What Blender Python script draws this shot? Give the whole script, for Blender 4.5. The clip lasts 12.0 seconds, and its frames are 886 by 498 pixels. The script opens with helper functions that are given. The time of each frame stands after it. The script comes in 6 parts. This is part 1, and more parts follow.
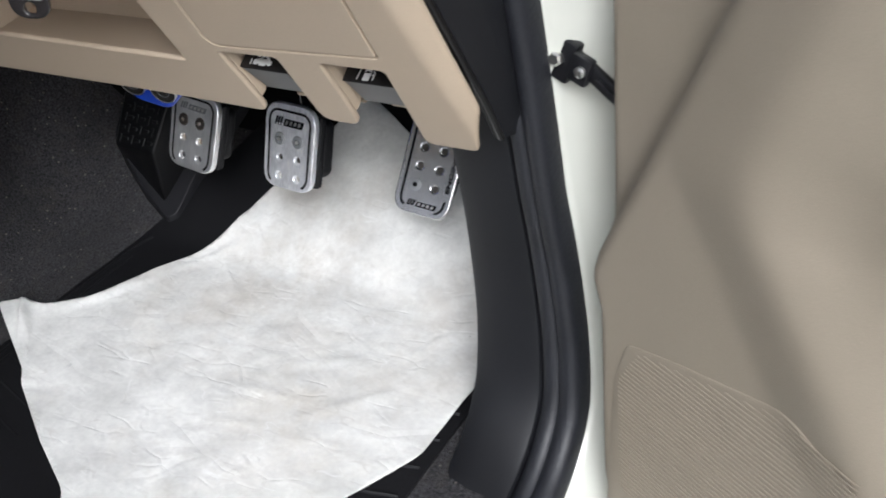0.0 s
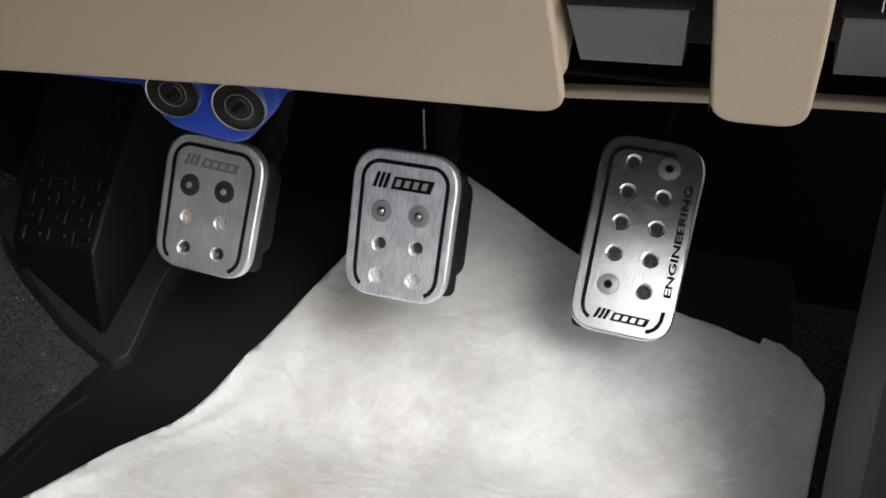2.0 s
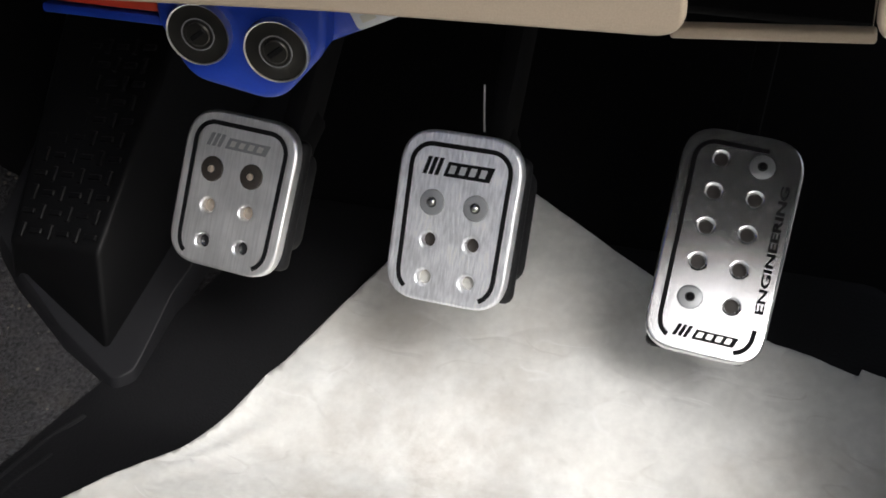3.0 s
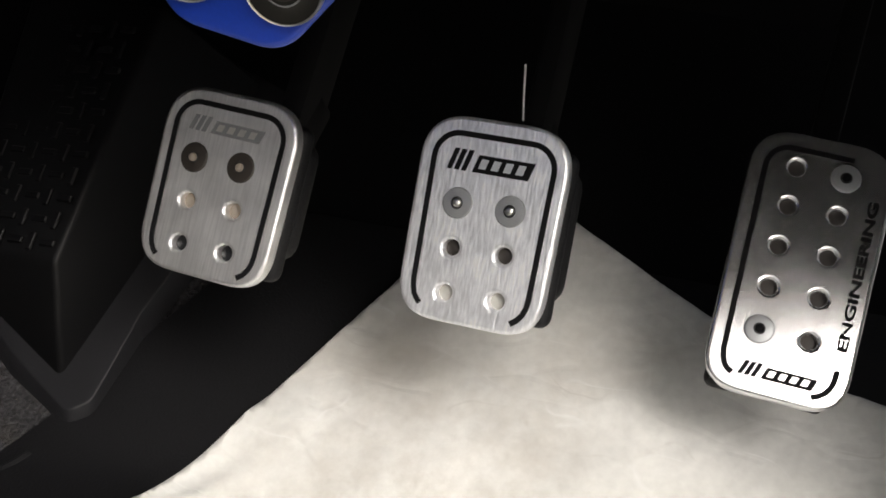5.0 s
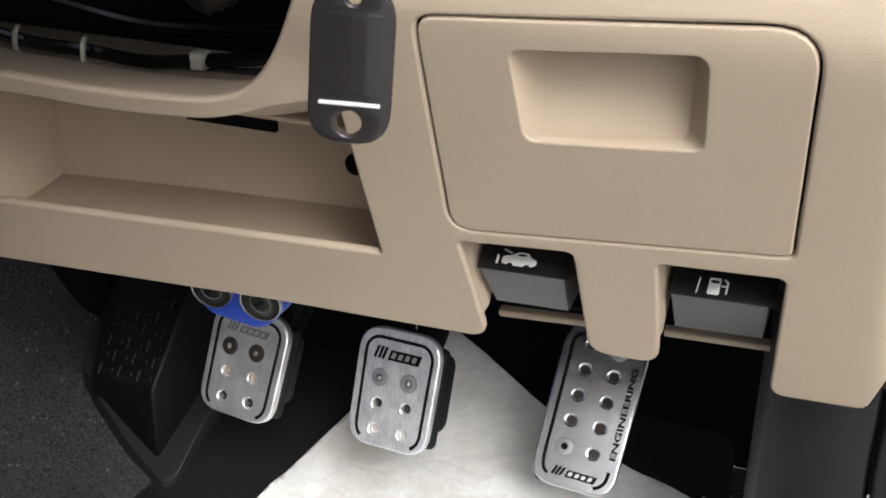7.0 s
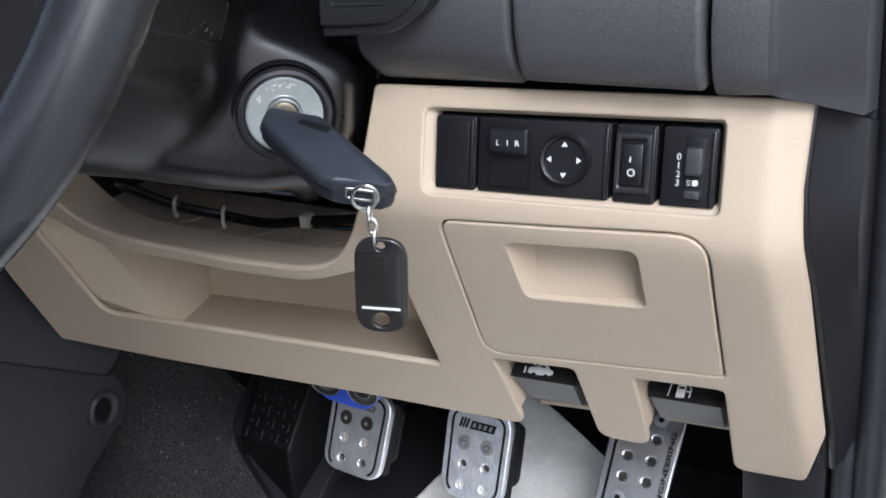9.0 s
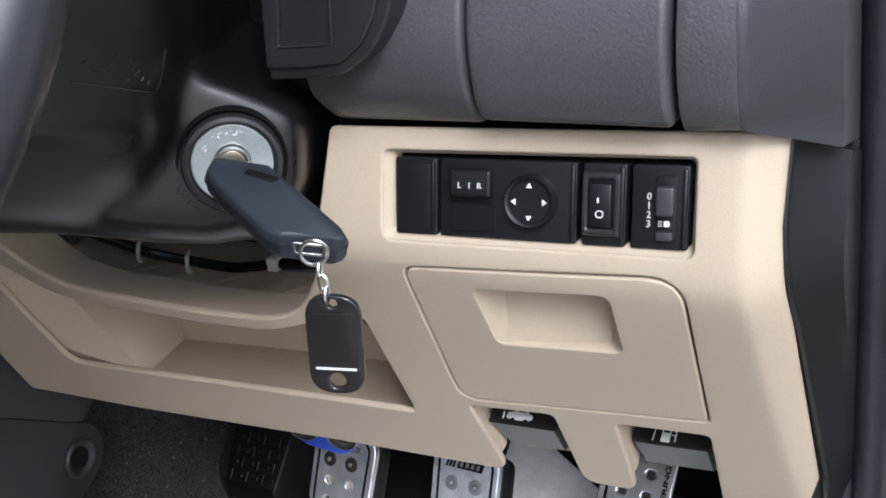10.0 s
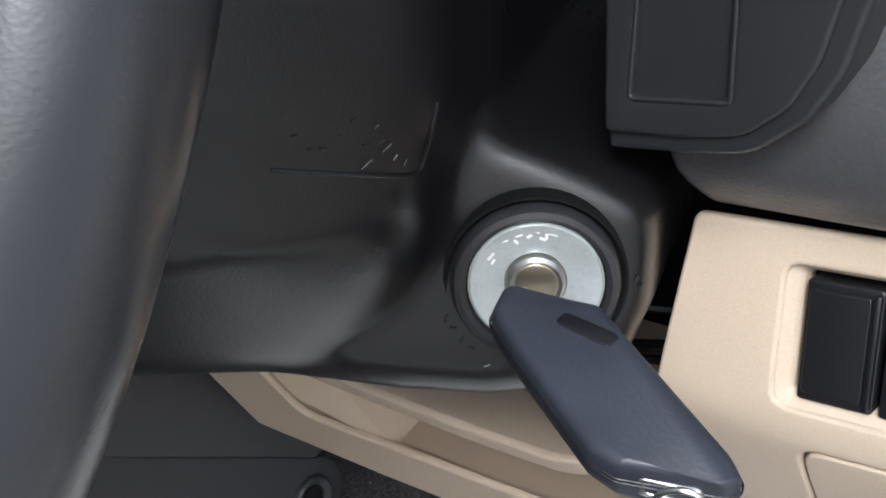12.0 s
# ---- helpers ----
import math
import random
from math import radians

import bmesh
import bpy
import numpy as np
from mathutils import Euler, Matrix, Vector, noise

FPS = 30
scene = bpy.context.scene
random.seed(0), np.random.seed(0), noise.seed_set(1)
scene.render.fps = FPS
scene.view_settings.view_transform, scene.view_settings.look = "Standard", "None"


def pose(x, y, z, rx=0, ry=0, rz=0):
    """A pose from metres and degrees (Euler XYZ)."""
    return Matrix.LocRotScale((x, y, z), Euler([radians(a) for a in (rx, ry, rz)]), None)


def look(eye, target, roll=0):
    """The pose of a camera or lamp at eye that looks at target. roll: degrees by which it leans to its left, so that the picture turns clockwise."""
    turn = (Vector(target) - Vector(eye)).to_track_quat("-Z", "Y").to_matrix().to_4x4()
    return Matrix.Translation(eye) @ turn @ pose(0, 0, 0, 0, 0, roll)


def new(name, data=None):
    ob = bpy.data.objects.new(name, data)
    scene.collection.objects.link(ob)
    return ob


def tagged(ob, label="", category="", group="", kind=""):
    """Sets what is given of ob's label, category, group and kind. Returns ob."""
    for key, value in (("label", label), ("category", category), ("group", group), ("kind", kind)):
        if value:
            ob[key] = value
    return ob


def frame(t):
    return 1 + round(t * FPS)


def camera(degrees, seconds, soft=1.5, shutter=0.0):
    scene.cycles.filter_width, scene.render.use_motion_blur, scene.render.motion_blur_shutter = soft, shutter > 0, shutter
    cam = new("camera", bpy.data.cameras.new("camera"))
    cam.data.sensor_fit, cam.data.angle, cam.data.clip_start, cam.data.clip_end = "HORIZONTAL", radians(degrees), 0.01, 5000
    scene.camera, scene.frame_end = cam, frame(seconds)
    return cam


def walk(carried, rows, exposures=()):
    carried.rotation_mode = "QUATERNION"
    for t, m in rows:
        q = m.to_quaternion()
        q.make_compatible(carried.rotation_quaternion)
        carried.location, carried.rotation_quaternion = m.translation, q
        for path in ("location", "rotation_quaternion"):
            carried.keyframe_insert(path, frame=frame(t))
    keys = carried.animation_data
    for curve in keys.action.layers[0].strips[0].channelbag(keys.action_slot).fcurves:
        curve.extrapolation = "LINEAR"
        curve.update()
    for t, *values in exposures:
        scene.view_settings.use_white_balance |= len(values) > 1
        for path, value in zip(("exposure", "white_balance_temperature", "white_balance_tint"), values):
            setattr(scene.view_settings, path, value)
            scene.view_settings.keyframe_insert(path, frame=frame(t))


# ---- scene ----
cam = camera(40.5, 12.0, 1.7, 0.12)
PATH = [
    (0, (0.134, 0.043, 0.733), (-0.754, 1.418, -0.415), -6.4),
    (0.2, (0.043, 0.074, 0.691), (-0.849, 1.445, -0.46), -6.6),
    (0.5, (-0.094, 0.097, 0.64), (-0.881, 1.525, -0.519), -4.7),
    (1, (-0.239, 0.174, 0.552), (-0.879, 1.69, -0.584), -2.5),
    (1.5, (-0.304, 0.219, 0.503), (-0.83, 1.833, -0.555), -0.4),
    (2, (-0.337, 0.247, 0.476), (-0.807, 1.942, -0.476), 0.9),
    (2.5, (-0.358, 0.275, 0.434), (-0.842, 2.0, -0.454), 1.3),
    (3, (-0.373, 0.302, 0.4), (-0.884, 2.043, -0.441), 2.2),
    (3.2, (-0.376, 0.308, 0.396), (-0.895, 2.055, -0.429), 2.4),
    (4.8, (-0.413, 0.364, 0.334), (-0.92, 2.153, -0.404), 4.2),
    (5, (-0.412, 0.372, 0.338), (-0.906, 2.165, -0.399), 4.5),
    (5.5, (-0.406, 0.355, 0.361), (-0.896, 2.15, -0.372), 4.6),
    (6, (-0.378, 0.294, 0.413), (-0.865, 2.091, -0.319), 4.7),
    (6.5, (-0.317, 0.221, 0.487), (-0.808, 2.016, -0.247), 4.6),
    (6.8, (-0.27, 0.172, 0.549), (-0.868, 1.916, -0.227), 2.9),
    (7, (-0.244, 0.155, 0.591), (-0.877, 1.869, -0.22), 1.7),
    (7.2, (-0.226, 0.151, 0.629), (-0.886, 1.836, -0.222), 0.4),
    (8.8, (-0.131, 0.043, 0.717), (-0.96, 1.674, -0.089), -2.4),
    (9, (-0.128, 0.036, 0.725), (-0.993, 1.662, -0.055), -3.1),
    (9.5, (-0.13, 0.049, 0.731), (-1.024, 1.67, -0.026), -4.2),
    (10, (-0.125, 0.079, 0.728), (-1.002, 1.707, -0.035), -5.0),
    (10.5, (-0.132, 0.104, 0.726), (-1.056, 1.67, -0.107), -6.1),
    (10.7, (-0.16, 0.124, 0.721), (-1.137, 1.65, -0.126), -6.1),
    (11, (-0.203, 0.151, 0.718), (-1.269, 1.594, -0.166), -6.6),
    (11.5, (-0.248, 0.213, 0.723), (-1.406, 1.581, -0.165), -7.2),
    (12, (-0.281, 0.271, 0.716), (-1.495, 1.602, -0.152), -6.8),
]
EXPOSURES = [(0.0, 0.4, 5950, 10), (0.5, 0.2, 5800, 10), (1.5, 0.12, 6100, 10), (2.5, 0.4, 6250, 10), (5.5, 0.34, 6750, 10), (6.2, 0.46, 6550, 10), (7.0, 0.62, 6250, 10), (9.5, 0.62, 5550, 10), (10.5, 0.63, 5750, 10), (11.0, 0.52, 5800, 10), (11.5, 0.76, 5750, 10), (12.0, 0.82, 5800, 10)]
walk(cam, [(t, look(eye, target, roll)) for t, eye, target, roll in PATH], EXPOSURES)

# ---- world, sun, exposure ----
world = bpy.data.worlds.new("world")
scene.world = world
world.use_nodes = True
wn, wl = world.node_tree.nodes, world.node_tree.links
sky = wn.new("ShaderNodeTexSky")
sky.sky_type = "NISHITA"
sky.sun_disc = False
sky.sun_elevation = radians(40)
sky.sun_rotation = radians(143)
sky.air_density, sky.dust_density = 1.0, 5.0
haze = wn.new("ShaderNodeHueSaturation")
haze.inputs["Saturation"].default_value = 0.45
wl.new(sky.outputs[0], haze.inputs["Color"])
wl.new(haze.outputs[0], wn["Background"].inputs[0])
wn["Background"].inputs[1].default_value = 0.13
sun = new("sun", bpy.data.lights.new("sun", "SUN"))
sun.data.energy, sun.data.angle, sun.data.color = 2.0, radians(22), (1.0, 0.98, 0.95)
sun.matrix_world = look((1.2, -1.6, 2.65), (-0.4, 0.6, 0.2))

# ---- materials ----


def material(name, base, rough=0.5, metal=0.0, grain=0.0, grain_scale=900.0, var=0.06, var_scale=14.0,
             bump=0.0, coat=0.0, aniso=0.0, specular=0.5, stretch=(1, 1, 1), stain=None, stain_amount=0.0, stain_scale=6.0):
    """A principled surface with large soft variation, fine grain and fine relief."""
    m = bpy.data.materials.new(name)
    m.use_nodes = True
    n, l = m.node_tree.nodes, m.node_tree.links
    b = n["Principled BSDF"]
    b.inputs["Metallic"].default_value = metal
    b.inputs["Coat Weight"].default_value = coat
    b.inputs["Anisotropic"].default_value = aniso
    b.inputs["Specular IOR Level"].default_value = specular
    co = n.new("ShaderNodeTexCoord")
    mp = n.new("ShaderNodeMapping")
    mp.inputs["Scale"].default_value = stretch
    l.new(co.outputs["Object"], mp.inputs[0])
    big = n.new("ShaderNodeTexNoise")
    big.inputs["Scale"].default_value, big.inputs["Detail"].default_value = var_scale, 5
    l.new(co.outputs["Object"], big.inputs[0])
    fine = n.new("ShaderNodeTexNoise")
    fine.inputs["Scale"].default_value, fine.inputs["Detail"].default_value = grain_scale, 3
    l.new(mp.outputs[0], fine.inputs[0])
    ramp = n.new("ShaderNodeMapRange")
    ramp.inputs["From Min"].default_value, ramp.inputs["From Max"].default_value = 0.3, 0.7
    ramp.inputs["To Min"].default_value, ramp.inputs["To Max"].default_value = 1 - var, 1 + var
    l.new(big.outputs[0], ramp.inputs[0])
    ramp2 = n.new("ShaderNodeMapRange")
    ramp2.inputs["From Min"].default_value, ramp2.inputs["From Max"].default_value = 0.3, 0.7
    ramp2.inputs["To Min"].default_value, ramp2.inputs["To Max"].default_value = 1 - grain, 1 + grain
    l.new(fine.outputs[0], ramp2.inputs[0])
    mul = n.new("ShaderNodeMath")
    mul.operation = "MULTIPLY"
    l.new(ramp.outputs[0], mul.inputs[0])
    l.new(ramp2.outputs[0], mul.inputs[1])
    sc = n.new("ShaderNodeVectorMath")
    sc.operation = "SCALE"
    sc.inputs[0].default_value = base
    l.new(mul.outputs[0], sc.inputs["Scale"])
    colour = sc.outputs[0]
    if stain:
        st = n.new("ShaderNodeTexNoise")
        st.inputs["Scale"].default_value, st.inputs["Detail"].default_value, st.inputs["Roughness"].default_value = stain_scale, 8, 0.65
        l.new(co.outputs["Object"], st.inputs[0])
        cut = n.new("ShaderNodeMapRange")
        cut.inputs["From Min"].default_value, cut.inputs["From Max"].default_value = 0.5, 0.75
        cut.inputs["To Max"].default_value = stain_amount
        l.new(st.outputs[0], cut.inputs[0])
        mix = n.new("ShaderNodeMix")
        mix.data_type = "RGBA"
        l.new(cut.outputs[0], mix.inputs[0])
        l.new(colour, mix.inputs[6])
        mix.inputs[7].default_value = (*stain, 1)
        colour = mix.outputs[2]
    l.new(colour, b.inputs["Base Color"])
    rr = n.new("ShaderNodeMapRange")
    rr.inputs["From Min"].default_value, rr.inputs["From Max"].default_value = 0.3, 0.7
    rr.inputs["To Min"].default_value, rr.inputs["To Max"].default_value = rough - min(0.05, 0.08 * rough), min(1, rough + min(0.05, 0.08 * rough))
    l.new(big.outputs[0], rr.inputs[0])
    l.new(rr.outputs[0], b.inputs["Roughness"])
    if bump:
        bp = n.new("ShaderNodeBump")
        bp.inputs["Strength"].default_value, bp.inputs["Distance"].default_value = 1.0, bump
        l.new(fine.outputs[0], bp.inputs["Height"])
        l.new(bp.outputs[0], b.inputs["Normal"])
    return m


BEIGE = material("beige_plastic", (0.445, 0.362, 0.270), 0.55, grain=0.05, grain_scale=1500, var=0.03, bump=0.00012)
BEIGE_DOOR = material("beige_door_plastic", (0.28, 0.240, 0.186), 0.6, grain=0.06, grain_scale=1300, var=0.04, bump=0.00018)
DASH = material("charcoal_grained_plastic", (0.063, 0.062, 0.066), 0.36, grain=0.12, grain_scale=650, var=0.10, bump=0.00028, specular=0.55)
DASHEND = material("charcoal_satin_plastic", (0.036, 0.036, 0.040), 0.45, grain=0.08, grain_scale=900, var=0.08, bump=0.0002)
SHROUD = material("black_satin_plastic", (0.0065, 0.0063, 0.0068), 0.29, grain=0.05, grain_scale=1200, var=0.1, specular=0.45, bump=0.00006)
PODBLACK = material("satin_bezel_plastic", (0.018, 0.0185, 0.020), 0.36, grain=0.05, grain_scale=1300, var=0.08, bump=0.00006)
CONSOLE = material("charcoal_console_plastic", (0.019, 0.0195, 0.022), 0.5, grain=0.08, grain_scale=1400, var=0.10, bump=0.0002)
BLACK = material("black_plastic", (0.008, 0.008, 0.0095), 0.35, grain=0.05, grain_scale=1500, var=0.1, bump=0.0001)
TRIM = material("charcoal_trim_plastic", (0.0095, 0.010, 0.012), 0.48, grain=0.08, grain_scale=1400, var=0.12, bump=0.00012, specular=0.33)
RUBBER = material("black_rubber", (0.0050, 0.0050, 0.0060), 0.6, grain=0.15, grain_scale=700, var=0.2, bump=0.0003, specular=0.3)
SEAL = material("door_seal_rubber", (0.013, 0.014, 0.018), 0.5, grain=0.1, grain_scale=300, var=0.25, var_scale=30, bump=0.0005)
CARPET = material("charcoal_carpet", (0.026, 0.025, 0.0275), 0.95, grain=0.9, grain_scale=420, var=0.35, bump=0.003, stain=(0.055, 0.048, 0.04), stain_amount=0.5, stain_scale=60)
# Near black: puts the footwell's deep shade into firewall, toe board and pedal arms.
DARK = material("matt_near_black", (0.004, 0.004, 0.0045), 0.95, grain=0.2, var=0.2, specular=0.15)
ALU_FILM = material("scuffed_film_on_aluminium", (0.88, 0.89, 0.92), 0.34, metal=0.7, grain=0.16, grain_scale=800, var=0.14, var_scale=70, bump=0.00032, stretch=(1, 0.17, 1))
PAPER = material("white_kraft_paper", (0.69, 0.69, 0.665), 0.7, grain=0.05, grain_scale=200, var=0.16, var_scale=24, bump=0.0002, stain=(0.50, 0.45, 0.38), stain_amount=0.5, stain_scale=9)
FLANGE = material("dark_grey_plastic", (0.014, 0.014, 0.016), 0.5, specular=0.25, grain=0.08, grain_scale=1200, var=0.12, bump=0.0001)
BLACKMATT = material("matt_black_plastic", (0.0035, 0.0035, 0.004), 0.5, grain=0.1, grain_scale=900, var=0.15, specular=0.22, bump=0.0001)
PAINT = material("cream_white_car_paint", (0.60, 0.61, 0.55), 0.25, var=0.03, coat=0.6)
ALU_DULL = material("dull_brushed_aluminium", (0.86, 0.86, 0.86), 0.36, metal=0.9, grain=0.10, grain_scale=1000, var=0.14, var_scale=50, bump=0.00016, stretch=(1, 0.05, 1))
ALU = material("brushed_aluminium", (0.88, 0.88, 0.89), 0.18, metal=0.94, grain=0.05, grain_scale=1300, var=0.05, var_scale=40, bump=0.00004, stretch=(1, 0.03, 1))
STEEL = material("polished_steel", (0.74, 0.73, 0.70), 0.30, metal=1.0, var=0.08, var_scale=60)
BLUE = material("blue_plastic", (0.007, 0.044, 0.40), 0.38, grain=0.05, var=0.08, bump=0.0001)
RED = material("red_plastic", (0.55, 0.045, 0.015), 0.45, var=0.08)
STICKER = material("pale_sticker", (0.66, 0.68, 0.68), 0.6, var=0.15, var_scale=60)
WHITE = material("white_print", (0.62, 0.62, 0.61), 0.5, var=0.05)
GREY = material("grey_lever_plastic", (0.11, 0.11, 0.112), 0.5, grain=0.06, var=0.06, bump=0.0001)
KEYBLACK = material("worn_key_plastic", (0.025, 0.029, 0.038), 0.42, grain=0.1, grain_scale=700, var=0.15, var_scale=40, bump=0.0001)
TAG = material("smoky_tag_plastic", (0.018, 0.016, 0.016), 0.22, var=0.12, var_scale=40, coat=0.4)
LEATHER = material("black_grained_wheel_rim", (0.016, 0.0175, 0.022), 0.28, specular=0.72, grain=0.04, grain_scale=1400, var=0.05, var_scale=25, bump=0.00004)
RINGGREY = material("pale_grey_lock_ring", (0.40, 0.43, 0.42), 0.36, metal=0.35, grain=0.06, grain_scale=900, var=0.12, var_scale=80)
BEZEL = material("satin_black_bezel", (0.020, 0.020, 0.022), 0.34, grain=0.05, grain_scale=1200, var=0.1, bump=0.00005)
BRASS = material("dull_brass", (0.46, 0.40, 0.31), 0.35, metal=1.0, var=0.1)
# Darker copy of the beige, for the shaded bay behind the arch.
MOULDING = material("shaded_beige_moulding", (0.38, 0.305, 0.225), 0.75, grain=0.08, grain_scale=800, var=0.2, var_scale=20, specular=0.3)
NYLON = material("white_nylon_tie", (0.62, 0.6, 0.5), 0.5, var=0.05)
WIRE = material("black_wire_sheath", (0.008, 0.008, 0.008), 0.12, var=0.05)
ASPHALT = material("grey_concrete_ground", (0.3, 0.29, 0.27), 0.9, grain=0.2, grain_scale=60, var=0.15, var_scale=2, bump=0.002)
LINER = material("cabin_lining", (0.55, 0.53, 0.5), 0.9, grain=0.1, grain_scale=200, var=0.05)


def creases(m, scale, depth):
    """Sharp, broken crumple lines between flat facets in a sheet's relief."""
    n, l = m.node_tree.nodes, m.node_tree.links
    co = n.new("ShaderNodeTexCoord")
    total = None
    for k, (size, turn, share) in enumerate(((scale, 0.5, 1.0), (scale * 2.2, 1.4, 0.6))):
        mp = n.new("ShaderNodeMapping")
        mp.inputs["Rotation"].default_value = (0, 0, turn)
        mp.inputs["Scale"].default_value = (0.7, 1.5, 0.3)
        l.new(co.outputs["Object"], mp.inputs[0])
        warp = n.new("ShaderNodeTexNoise")
        warp.inputs["Scale"].default_value, warp.inputs["Detail"].default_value = 7 + 9 * k, 2
        l.new(mp.outputs[0], warp.inputs[0])
        add = n.new("ShaderNodeVectorMath")
        add.operation = "MULTIPLY_ADD"
        add.inputs[1].default_value = (0.05, 0.05, 0.05)
        l.new(warp.outputs["Color"], add.inputs[0])
        l.new(mp.outputs[0], add.inputs[2])
        vo = n.new("ShaderNodeTexVoronoi")
        vo.feature = "DISTANCE_TO_EDGE"
        vo.inputs["Scale"].default_value = size
        l.new(add.outputs[0], vo.inputs["Vector"])
        cut = n.new("ShaderNodeMapRange")
        cut.inputs["From Max"].default_value = 0.10
        l.new(vo.outputs["Distance"], cut.inputs[0])
        mask = n.new("ShaderNodeTexNoise")
        mask.inputs["Scale"].default_value, mask.inputs["Detail"].default_value = 13 + 17 * k, 3
        l.new(co.outputs["Object"], mask.inputs[0])
        keep = n.new("ShaderNodeMapRange")
        keep.inputs["From Min"].default_value, keep.inputs["From Max"].default_value, keep.inputs["To Max"].default_value = 0.48, 0.64, share
        l.new(mask.outputs[0], keep.inputs[0])
        mu = n.new("ShaderNodeMath")
        mu.operation = "MULTIPLY"
        l.new(cut.outputs[0], mu.inputs[0])
        l.new(keep.outputs[0], mu.inputs[1])
        if total is None:
            total = mu
        else:
            su = n.new("ShaderNodeMath")
            su.operation = "ADD"
            l.new(total.outputs[0], su.inputs[0])
            l.new(mu.outputs[0], su.inputs[1])
            total = su
    bp = n.new("ShaderNodeBump")
    bp.inputs["Strength"].default_value, bp.inputs["Distance"].default_value = 1.0, depth
    l.new(total.outputs[0], bp.inputs["Height"])
    l.new(bp.outputs[0], n["Principled BSDF"].inputs["Normal"])


def smudge(m, centre, radius, colour, amount):
    """A broad dirty patch with an uneven outline."""
    n, l = m.node_tree.nodes, m.node_tree.links
    b = n["Principled BSDF"]
    old = b.inputs["Base Color"].links[0].from_socket
    co = n.new("ShaderNodeTexCoord")
    dist = n.new("ShaderNodeVectorMath")
    dist.operation = "DISTANCE"
    dist.inputs[1].default_value = centre
    l.new(co.outputs["Object"], dist.inputs[0])
    fall = n.new("ShaderNodeMapRange")
    fall.inputs["From Min"].default_value, fall.inputs["From Max"].default_value = 0.0, radius
    fall.inputs["To Min"].default_value, fall.inputs["To Max"].default_value = 1.0, 0.0
    l.new(dist.outputs["Value"], fall.inputs[0])
    ns = n.new("ShaderNodeTexNoise")
    ns.inputs["Scale"].default_value, ns.inputs["Detail"].default_value, ns.inputs["Roughness"].default_value = 22, 8, 0.7
    l.new(co.outputs["Object"], ns.inputs[0])
    ct = n.new("ShaderNodeMapRange")
    ct.inputs["From Min"].default_value, ct.inputs["From Max"].default_value = 0.38, 0.72
    ct.inputs["To Max"].default_value = amount
    l.new(ns.outputs[0], ct.inputs[0])
    mu = n.new("ShaderNodeMath")
    mu.operation = "MULTIPLY"
    l.new(fall.outputs[0], mu.inputs[0])
    l.new(ct.outputs[0], mu.inputs[1])
    mix = n.new("ShaderNodeMix")
    mix.data_type = "RGBA"
    l.new(mu.outputs[0], mix.inputs[0])
    l.new(old, mix.inputs[6])
    mix.inputs[7].default_value = (*colour, 1)
    l.new(mix.outputs[2], b.inputs["Base Color"])


creases(PAPER, 13, 0.0006)
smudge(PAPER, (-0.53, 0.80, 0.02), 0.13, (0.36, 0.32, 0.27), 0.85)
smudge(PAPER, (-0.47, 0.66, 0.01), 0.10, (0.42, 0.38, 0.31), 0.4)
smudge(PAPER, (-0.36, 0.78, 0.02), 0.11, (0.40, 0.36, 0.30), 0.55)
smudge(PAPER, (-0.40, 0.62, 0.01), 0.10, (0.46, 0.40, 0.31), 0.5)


def specks(m, scale, size, colour):
    """Small scattered dark specks."""
    n, l = m.node_tree.nodes, m.node_tree.links
    b = n["Principled BSDF"]
    old = b.inputs["Base Color"].links[0].from_socket
    co = n.new("ShaderNodeTexCoord")
    vo = n.new("ShaderNodeTexVoronoi")
    vo.inputs["Scale"].default_value = scale
    l.new(co.outputs["Object"], vo.inputs["Vector"])
    sep = n.new("ShaderNodeSeparateColor")
    l.new(vo.outputs["Color"], sep.inputs[0])
    rad = n.new("ShaderNodeMapRange")
    rad.inputs["From Min"].default_value, rad.inputs["From Max"].default_value, rad.inputs["To Max"].default_value = 0.7, 1.0, size
    l.new(sep.outputs[0], rad.inputs[0])
    less = n.new("ShaderNodeMath")
    less.operation = "LESS_THAN"
    l.new(vo.outputs["Distance"], less.inputs[0])
    l.new(rad.outputs[0], less.inputs[1])
    mix = n.new("ShaderNodeMix")
    mix.data_type = "RGBA"
    l.new(less.outputs[0], mix.inputs[0])
    l.new(old, mix.inputs[6])
    mix.inputs[7].default_value = (*colour, 1)
    l.new(mix.outputs[2], b.inputs["Base Color"])


